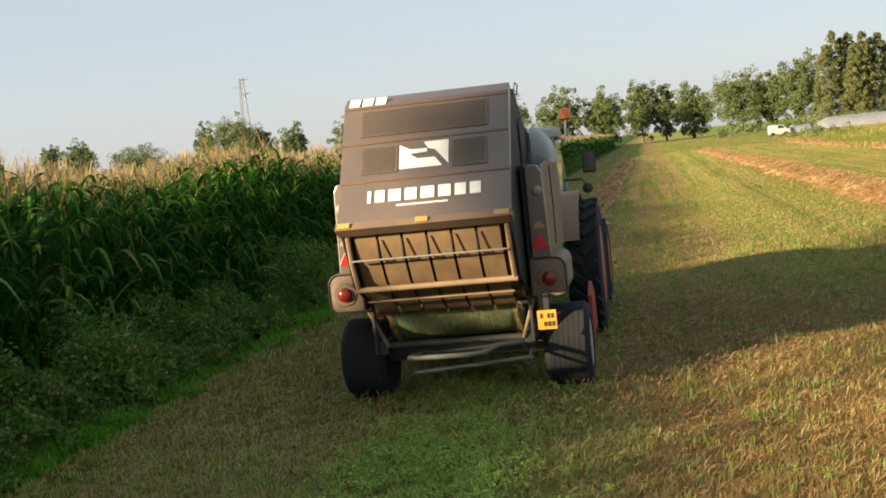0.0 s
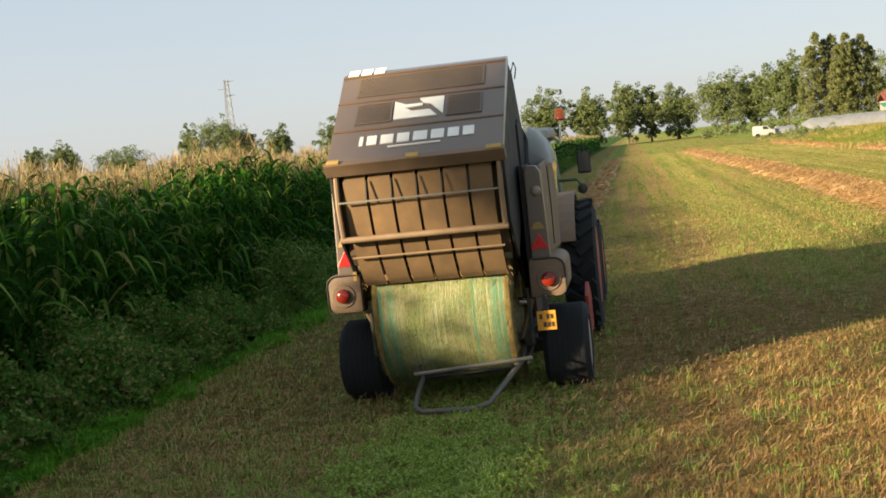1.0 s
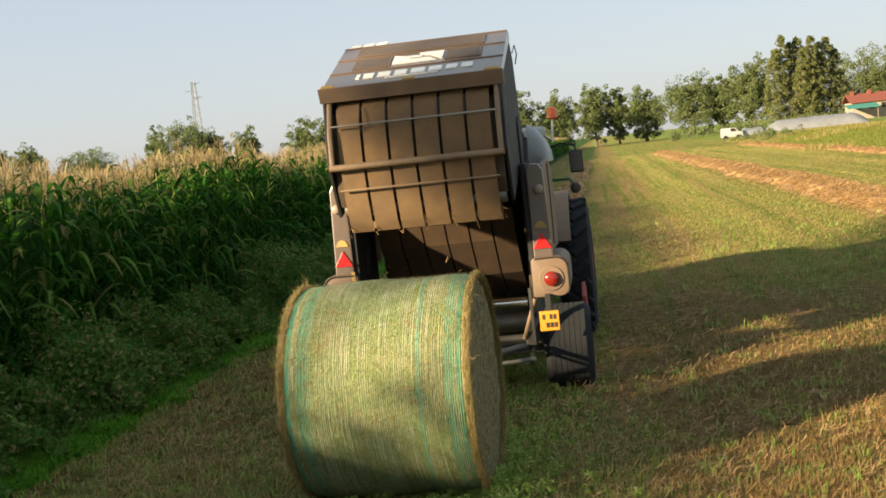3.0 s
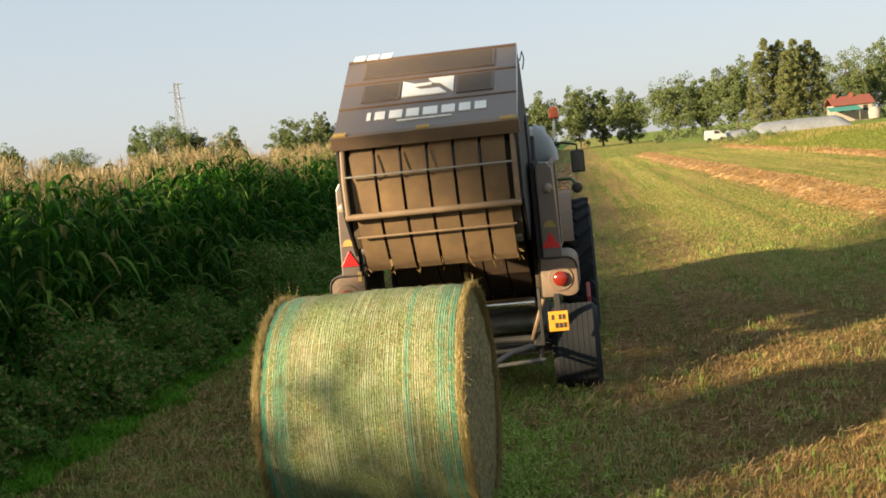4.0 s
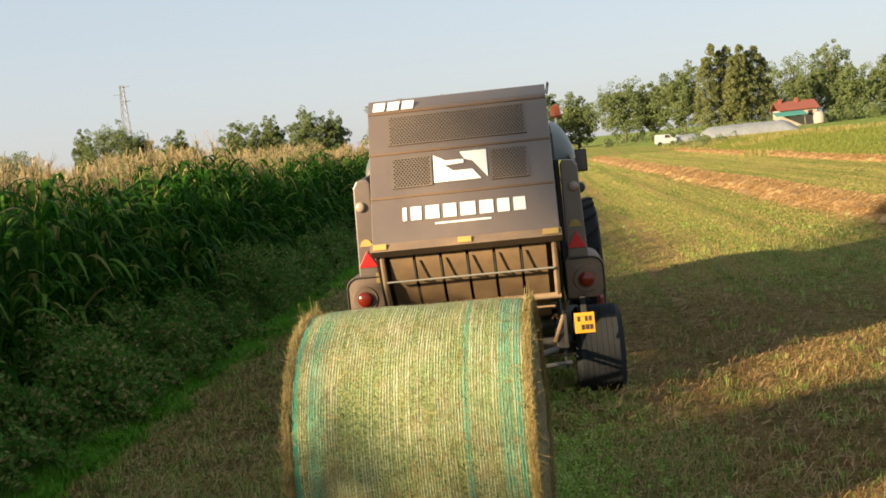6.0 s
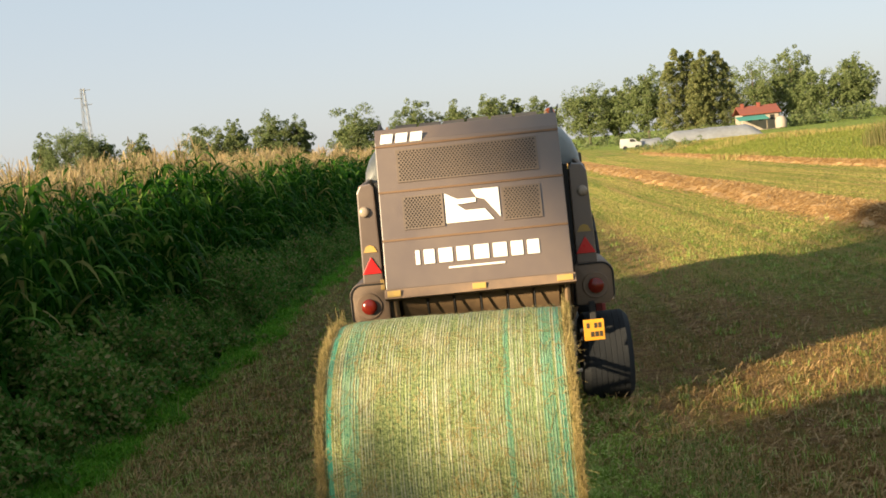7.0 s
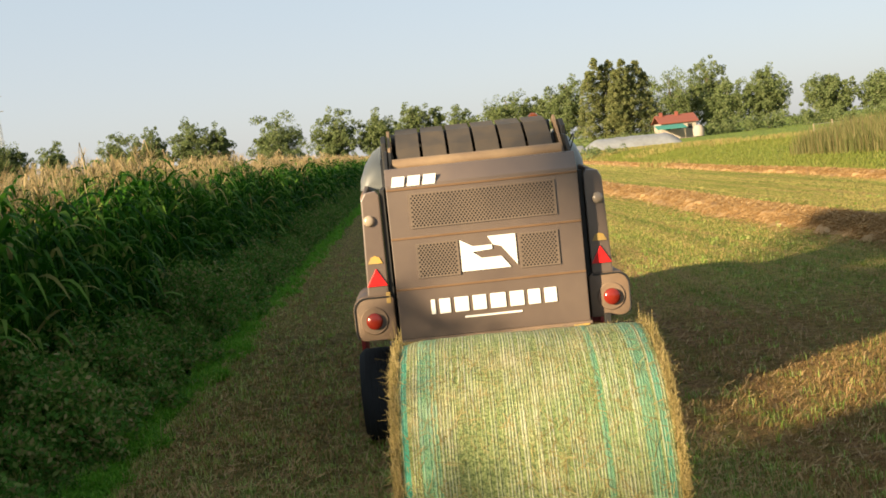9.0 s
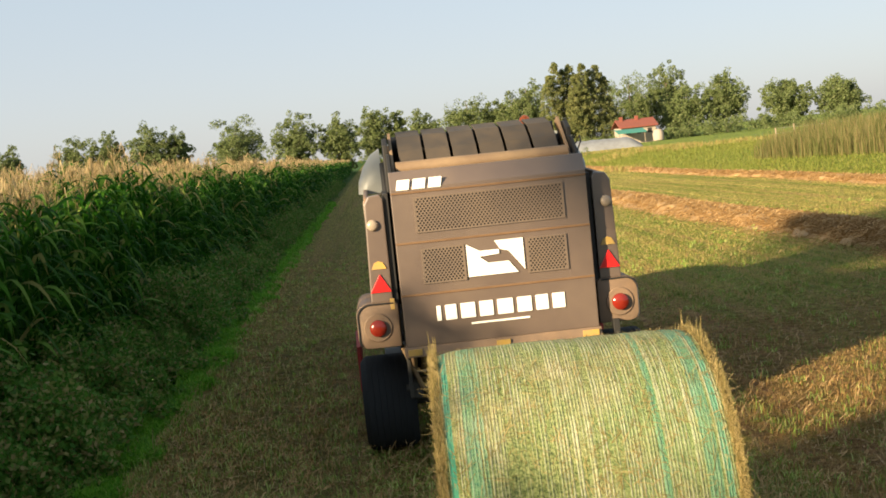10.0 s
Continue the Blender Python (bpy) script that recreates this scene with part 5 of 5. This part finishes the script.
def build_kicker():
    pts = [(-0.26, 10.3, 0.4), (-0.3, 9.6, 0.45), (-0.29, 9.43, 0.455), (-0.22, 9.37, 0.455), (0.25, 9.37, 0.455), (0.38, 9.43, 0.46), (0.5, 9.62, 0.5), (0.66, 10.0, 0.47), (0.66, 10.3, 0.4)]
    k = part("bale_kicker", tube(pts, 0.024, 10), GREYBAR, baler, "bent grey tube bale ramp", HINGE, True)
    part("ramp_bar", tube([(-0.28, 9.9, 0.43), (0.62, 9.9, 0.47)], 0.02, 8), BLACK, k, "dark cross tube", None, True)
    return k


kicker = build_kicker()


# ---- bale ----
def build_bale():
    R, half = 0.735, 0.6
    b = thing("hay_bale", (0, 6.27, R), "round green hay bale wrapped in white and teal net", "bale")
    bm = bmesh.new()
    n, m = 128, 36
    rings = []
    for i in range(m + 1):
        x = -half + 2 * half * i / m
        edge = 1 - 0.035 * (abs(x) / half) ** 8
        ring = []
        for s in range(n):
            a = 2 * math.pi * s / n
            d = 0.012 * noise.noise(Vector((x * 3, math.cos(a) * 2.2, math.sin(a) * 2.2))) + 0.006 * noise.noise(Vector((x * 14, math.cos(a) * 11, math.sin(a) * 11)))
            r = R * edge + d
            ring.append(bm.verts.new((x, 6.27 + r * math.cos(a), R + r * math.sin(a))))
        rings.append(ring)
    for i in range(m):
        for s in range(n):
            bm.faces.new((rings[i][s], rings[i][(s + 1) % n], rings[i + 1][(s + 1) % n], rings[i + 1][s]))
    bmesh.ops.recalc_face_normals(bm, faces=bm.faces)
    part("net_wrap", bm, NET, b, "white and teal net over green hay", None, True)
    for s in (-1, 1):
        bm = bmesh.new()
        k = 10
        prev = None
        mid = bm.verts.new((s * (half + 0.03), 6.27, R))
        for j in range(1, k + 1):
            r = R * 0.975 * j / k
            ring = []
            for q in range(64):
                a = 2 * math.pi * q / 64
                out = 0.03 * (1 - (j / k) ** 4) + 0.025 * noise.noise(Vector((r * 9 * math.cos(a), r * 9 * math.sin(a), s)))
                ring.append(bm.verts.new((s * (half - 0.01 + out), 6.27 + r * math.cos(a), R + r * math.sin(a))))
            for q in range(64):
                if prev is None:
                    bm.faces.new((mid, ring[q], ring[(q + 1) % 64]))
                else:
                    bm.faces.new((prev[q], prev[(q + 1) % 64], ring[(q + 1) % 64], ring[q]))
            prev = ring
        bmesh.ops.recalc_face_normals(bm, faces=bm.faces)
        part("bale_end", bm, HAYEND, b, "cut brown-green hay end", None, True)
    # straw sticking out round both rims, and a few over the net
    n = 48000
    a = rng.uniform(0, 2 * np.pi, n)
    s = np.where(rng.uniform(size=n) < 0.5, -1, 1)
    r0 = R * rng.uniform(0.93, 1.0, n)
    x0 = s * (half - rng.uniform(-0.025, 0.015, n))
    a2 = a + rng.normal(0, 0.045, n)
    r1 = r0 + rng.normal(0.004, 0.013, n) * np.where(rng.uniform(size=n) < 0.03, 4.0, 1)
    x1 = x0 + s * np.abs(rng.normal(0, 0.01, n)) * np.where(rng.uniform(size=n) < 0.03, 3.6, 1)
    over = rng.uniform(size=n) < 0.18
    x0[over], r0[over] = rng.uniform(-half, half, over.sum()), R
    x1[over] = np.clip(x0[over] + rng.normal(0, 0.03, over.sum()), -half, half)
    r1[over] = R + rng.uniform(0.0, 0.014, over.sum())
    p0 = np.stack([x0, r0 * np.cos(a), r0 * np.sin(a)], -1)
    p1 = np.stack([x1, r1 * np.cos(a2), r1 * np.sin(a2)], -1)
    w = np.cross(p1 - p0, np.stack([np.zeros(n), np.cos(a), np.sin(a)], -1))
    w = w / (np.linalg.norm(w, axis=1, keepdims=True) + 1e-9) * (rng.uniform(0.0006, 0.0015, n) * np.where(over, 1.3, 1))[:, None]
    v = np.stack([p0 - w, p0 + w, p1 + w * 0.5, p1 - w * 0.5], 1).reshape(-1, 3)
    f = quads("loose_straw_fringe", v, np.arange(4 * n).reshape(-1, 4), BALEFUZZ, "pale straw sticking out of the bale", "", "stuff")
    f.parent = b
    return b


bale = build_bale()


# ---- chaff that falls out of the open chamber ----
def build_chaff(x0, x1):
    n = 260
    c = np.stack([rng.uniform(x0, x1, n), rng.normal(0, 0.12, n), rng.normal(0, 0.13, n)], -1)
    d = rng.normal(size=(n, 3)) * 0.02
    w = np.cross(d, rng.normal(size=(n, 3)))
    w = w / (np.linalg.norm(w, axis=1, keepdims=True) + 1e-9) * rng.uniform(0.001, 0.0025, n)[:, None]
    v = np.stack([c - d - w, c - d + w, c + d + w, c + d - w], 1).reshape(-1, 3)
    return quads("falling_chaff", v, np.arange(4 * n).reshape(-1, 4), STRAW, "loose dry chaff dropping out of the open baler", "chaff")


# start of the fall, and the stretch across the chamber
CHAFF = [(2.0, -0.6, 0.1), (2.3, -0.3, 0.6), (2.7, -0.65, 0.3), (3.2, -0.1, 0.65), (3.7, -0.6, 0.5)]
chaff = [build_chaff(a, b) for t, a, b in CHAFF]


# ---- tractor ----
tractor = thing("tractor", (0.25, 14.2, 0), "green and grey tractor with red rims and amber beacon", "tractor")


def build_tractor():
    for s in (-1, 1):
        wheel(tractor, 0.25 + s * 0.85, 13.75, 0.8, 0.42, REDRIM, s, 22, "dark lugged rear tractor tyre")
        wheel(tractor, 0.25 + s * 0.87, 16.2, 0.58, 0.34, REDRIM, s, 18, "dark lugged front tractor tyre")
        x0, x1 = sorted((0.25 + s * 0.5, 0.25 + s * 0.84))
        arc = [(13.75 + 0.9 * math.cos(radians(d)), 0.78 + 0.9 * math.sin(radians(d))) for d in range(40, 160, 9)]
        inn = [(13.75 + 0.85 * math.cos(radians(d)), 0.78 + 0.85 * math.sin(radians(d))) for d in range(40, 160, 9)]
        part("rear_fender", prism(arc + inn[::-1], x0, x1, 0.01), PANEL_SIDE, tractor, "dusty brownish rear mudguard", None, True)
        part("mirror_arm", tube([(0.25 + s * 0.6, 14.35, 2.2), (0.25 + s * 0.78, 14.3, 2.26), (0.25 + s * 0.96, 14.3, 2.22), (0.25 + s * 0.96, 14.3, 2.12)], 0.014, 7), BLACK, tractor, "black mirror arm", None, True)
        m = part("mirror", box(0.25 + s * 0.96 - 0.085, 0.25 + s * 0.96 + 0.085, 14.26, 14.31, 1.87, 2.15, 0.02), BLACK, tractor, "black wing mirror")
        part("mirror_glass", box(0.25 + s * 0.96 - 0.07, 0.25 + s * 0.96 + 0.07, 14.252, 14.262, 1.89, 2.13, 0.004), DARK, m, "mirror glass")
        part("work_lamp", lathe([(-0.05, 0.02), (-0.04, 0.06), (0.03, 0.07), (0.04, 0.06)], (0.25 + s * 0.92, 14.2, 1.68), 16, None, "y"), BLACK, tractor, "black work lamp on a bracket", None, True)
        part("lamp_bracket", tube([(0.25 + s * 0.62, 14.3, 1.8), (0.25 + s * 0.85, 14.25, 1.8), (0.25 + s * 0.92, 14.22, 1.72)], 0.02, 7), GREENP, tractor, "green lamp bracket", None, True)
        for y in (13.85, 15.05):
            part("cab_post", tube([(0.25 + s * 0.62, y, 1.1), (0.25 + s * 0.52, y + (0.12 if y < 14 else -0.15), 2.38)], 0.035, 8), GREYHOOD, tractor, "grey cab post", None, True)
        part("side_window", prism([(13.95, 1.3), (14.98, 1.3), (14.85, 2.32), (14.0, 2.32)], 0.25 + s * 0.57 - 0.005, 0.25 + s * 0.57 + 0.005), CABGLASS, tractor, "tinted cab side window")
    part("chassis", box(-0.05, 0.55, 13.3, 16.6, 0.5, 0.95, 0.03), DARK, tractor, "dark chassis")
    part("rear_axle", box(-0.55, 1.05, 13.6, 13.9, 0.65, 0.92, 0.03), DARK, tractor, "dark rear axle")
    part("front_axle", box(-0.55, 1.05, 16.1, 16.3, 0.45, 0.62, 0.03), DARK, tractor, "dark front axle")
    part("bonnet", prism([(15.1, 0.9), (15.1, 1.62), (16.6, 1.5), (16.85, 1.3), (16.85, 0.85)], -0.11, 0.61, 0.05), GREENP, tractor, "green bonnet", None, True)
    part("cab_floor", box(-0.33, 0.83, 13.8, 15.1, 0.95, 1.15, 0.03), GREENP, tractor, "green cab floor")
    part("cab_roof", prism([(13.75, 2.36), (13.8, 2.46), (14.1, 2.5), (14.9, 2.5), (15.2, 2.44), (15.2, 2.36)], -0.33, 0.83, 0.03), GREYHOOD, tractor, "light grey cab roof", None, True)
    part("rear_window", box(-0.27, 0.77, 13.93, 13.94, 1.3, 2.34), CABGLASS, tractor, "tinted rear window")
    part("windscreen", box(-0.27, 0.77, 14.95, 14.96, 1.3, 2.34), CABGLASS, tractor, "tinted windscreen")
    part("seat", prism([(14.2, 1.15), (14.2, 1.85), (14.3, 1.85), (14.35, 1.4), (14.75, 1.4), (14.75, 1.15)], 0.01, 0.49, 0.04), BLACK, tractor, "black seat")
    part("beacon_pole", tube([(0.93, 14.3, 2.28), (0.96, 14.3, 2.58)], 0.014, 8), WHITE, tractor, "pale beacon pole", None, True)
    part("beacon_arm", tube([(0.75, 14.3, 2.42), (0.93, 14.3, 2.3)], 0.016, 8), GREYHOOD, tractor, "grey beacon arm", None, True)
    part("beacon", lathe([(0.0, 0.045), (0.02, 0.072), (0.05, 0.07), (0.13, 0.058), (0.155, 0.03), (0.16, 0.005)], (0.96, 14.3, 2.57), 20, None, "z"), AMBER, tractor, "amber rotating beacon", None, True)


build_tractor()


# ---- farm and pylon in the distance ----
def build_house():
    x0, x1, y0, y1 = 47.2, 53.9, 212.0, 218.0
    zb = float(ground_z(52, 215))
    h = thing("farmhouse", (52, 215, zb), "low cream farmhouse with a red tiled roof", "house")
    part("wall", box(x0, x1, y0, y1, zb, 3.4, 0.05), PLASTER, h, "cream plaster walls")
    ym = (y0 + y1) / 2
    part("roof", prism([(y0 - 0.5, 3.3), (ym, 4.75), (y1 + 0.5, 3.3), (y1 + 0.5, 3.5), (ym, 4.98), (y0 - 0.5, 3.5)], x0 - 0.4, x1 + 0.4), ROOF, h, "red roof tiles")
    for x in (47.6, 50.6):
        part("chimney", box(x, x + 0.6, ym - 0.8, ym - 0.2, 4.2, 5.5, 0.03), ROOF, h, "red brick chimney")
    for x in (48.2, 50.2, 52.3):
        part("window", box(x, x + 0.8, y0 - 0.03, y0 + 0.05, 2.1, 3.0), BLACK, h, "dark window")
    a = thing("awning", (48, 209, 0), "teal green canopy beside the farmhouse", "awning")
    part("canopy", prism([(207.5, 2.3), (210.5, 3.0), (210.5, 3.1), (207.5, 2.4)], 45.6, 51.0), TEAL, a, "teal canopy sheet")
    for x in (45.9, 50.7):
        part("post", tube([(x, 208, float(ground_z(x, 208)) - 0.1), (x, 208, 2.45)], 0.06, 6), WOOD, a, "wooden post")
    t = thing("water_tank", (53.2, 208, 0), "pale rounded tank beside the farmhouse", "tank")
    part("shell", lathe([(0, 1.0), (1.3, 1.05), (1.9, 0.75), (2.1, 0.2)], (53.2, 208, 0.5), 20, None, "z"), PLASTER, t, "", None, True)


build_house()


def tunnel(x0, x1, y, w, h):
    """A long heap under grey sheeting."""
    bm = bmesh.new()
    n, k = 26, 9
    rows = []
    for i in range(n + 1):
        x = x0 + (x1 - x0) * i / n
        e = min(1.0, 7.0 * min(i, n - i) / n) ** 0.5
        row = []
        for j in range(k + 1):
            a = math.pi * j / k
            z = h * e * math.sin(a) * (1 + 0.16 * noise.noise(Vector((x * 0.9, j, 0))))
            row.append(bm.verts.new((x, y - w / 2 * math.cos(a), float(ground_z(x, y)) - 0.05 + z)))
        rows.append(row)
    for p, q in zip(rows, rows[1:]):
        for j in range(k):
            bm.faces.new((p[j], p[j + 1], q[j + 1], q[j]))
    bmesh.ops.recalc_face_normals(bm, faces=bm.faces)
    lone("silage_clamp", bm, SHEETING, ((x0 + x1) / 2, y, 0.3), "long heap under grey plastic sheeting behind the bank", "silage heap", "", True, "sheeted heaps")


tunnel(20.0, 23.2, 152, 5, 1.1)
tunnel(23.6, 37.0, 156, 6, 1.7)


def build_van():
    v = thing("van", (18.6, 149, 0), "small white van parked behind the bank", "van")
    x, y, z = 17.3, 149.0, float(ground_z(18.6, 149))
    part("body", prism([(x, z + 0.3), (x + 2.7, z + 0.3), (x + 2.7, z + 0.85), (x + 2.2, z + 1.0), (x + 1.8, z + 1.45), (x + 0.1, z + 1.5), (x, z + 1.0)], y, y + 1.5, 0.05, None, "y"), VANWHITE, v, "white body", None, True)
    part("window", prism([(x + 1.2, z + 1.02), (x + 2.0, z + 1.02), (x + 1.7, z + 1.38), (x + 1.2, z + 1.4)], y - 0.02, y + 0.02, 0, None, "y"), BLACK, v, "dark window")
    for dx in (0.5, 2.1):
        part("wheel", lathe([(-0.08, 0.28), (0.08, 0.28)], (x + dx, y, z + 0.28), 18, None, "y"), TYRE, v, "dark tyre", None, True)


build_van()


def build_pylon():
    x, y, zt = -110.1, 309.5, 29.9
    p = thing("pylon", (x, y, 0), "grey lattice power pylon", "pylon")
    half = lambda z: 1.6 - 1.15 * z / zt
    bm = None
    zs = [0, 5, 9, 13, 16, 19, 21.5, 24, 26, 27.6, 28.9, zt]
    corners = ((-1, -1), (1, -1), (1, 1), (-1, 1))
    for cx, cy in corners:
        bm = tube([(x + cx * half(z), y + cy * half(z), z) for z in (0, zt)], 0.09, 4, bm)
    for a, b in zip(zs, zs[1:]):
        for i in range(4):
            c, d = corners[i], corners[(i + 1) % 4]
            tube([(x + c[0] * half(a), y + c[1] * half(a), a), (x + d[0] * half(b), y + d[1] * half(b), b)], 0.045, 4, bm)
            tube([(x + d[0] * half(a), y + d[1] * half(a), a), (x + c[0] * half(b), y + c[1] * half(b), b)], 0.045, 4, bm)
    part("mast", bm, GALV, p, "grey steel lattice")
    for z, r in ((29.3, 2.2), (27.3, 2.6), (25.3, 2.3)):
        bm = tube([(x - 0.3, y, z), (x + r * (1 if z != 27.3 else -1), y, z + 0.1)], 0.11, 4)
        part("arm", bm, GALV, p, "steel cross arm")


build_pylon()


def fence():
    f = thing("post_fence", (30, 70, 0), "thin weathered post and wire fence along the bank", "fence")
    pts = [(26 + 1.15 * k, 74 - 0.25 * k) for k in range(24)]
    for x, y in pts:
        z = float(ground_z(x, y))
        part("post", tube([(x, y, z - 0.1), (x + rng.normal(0, 0.03), y, z + rng.uniform(0.75, 0.95))], 0.05, 5), WOOD, f)
    for dz in (0.4, 0.75):
        part("wire", tube([(x, y, float(ground_z(x, y)) + dz) for x, y in pts], 0.012, 4), GALV, f, "thin wire")


fence()


# ---- what moves ----
GATE = [(0.0, 33.5), (0.5, 42.5), (1.0, 50.7), (1.5, 59.8), (1.9, 67.5), (2.1, 69.6), (2.5, 69.9), (2.9, 69.9), (3.2, 68.3), (3.5, 64.4), (3.8, 59.8), (4.0, 56.6), (4.5, 47.8), (5.0, 40.6), (5.5, 33.4), (6.0, 27.2), (6.5, 21.0), (7.0, 14.9), (7.5, 9.5), (8.0, 4.3), (8.4, 0.7), (8.6, 0.0), (10.0, 0.0)]
BALE = [(0.0, 0.0, 10.75, 1.22, 0.0), (0.25, 0.0, 10.72, 1.08, 0.0), (0.5, 0.0, 10.65, 0.934, 0.0), (0.75, 0.0, 10.55, 0.89, 0.0), (1.0, 0.0, 10.4, 0.86, 0.0), (1.25, 0.04, 9.95, 0.8, 0.0), (1.5, 0.06, 9.43, 0.75, 0.0),
        (2.0, 0.11, 8.65, 0.735, -1.2), (2.5, 0.1, 7.82, 0.735, -2.0), (2.7, 0.05, 7.62, 0.735, -2.2), (3.2, -0.03, 7.24, 0.735, -2.5), (3.8, -0.09, 6.95, 0.735, -2.8), (4.0, -0.11, 6.85, 0.735, -2.9), (4.5, -0.11, 6.45, 0.735, -2.96), (5.0, -0.11, 6.24, 0.735, -2.96), (5.5, -0.11, 6.23, 0.735, -2.96), (10.0, -0.11, 6.23, 0.735, -2.96)]
KICK = [(0.0, -4.0), (0.4, -3.5), (0.7, 8.0), (1.0, 27.0), (1.6, 27.0), (2.1, 12.0), (2.5, 0.0), (10.0, 0.0)]


def motions():
    y, z = PIVOT[1] - 10.4, PIVOT[2]
    walk(tailgate, [(t, pose(0, y, z, -a)) for t, a in GATE])
    walk(bale, [(t, pose(bx, by, bz, math.degrees((10.75 - by) / 0.735), 0, turn)) for t, bx, by, bz, turn in BALE])
    for ob, (t0, a, b) in zip(chaff, CHAFF):
        walk(ob, [(0.0, pose(0, 11.3, 1.75)), (t0, pose(0, 11.3, 1.75)), (t0 + 0.25, pose(0, 11.0, 1.45)), (t0 + 0.55, pose(0, 10.85, 0.75, 8)), (t0 + 0.8, pose(0, 10.8, 0.1, 12)), (t0 + 1.0, pose(0, 10.8, 0.03, 12)), (10.0, pose(0, 10.8, 0.03, 12))])
    walk(kicker, [(t, pose(HINGE[0], HINGE[1] - 10.4, HINGE[2], a)) for t, a in KICK])


motions()
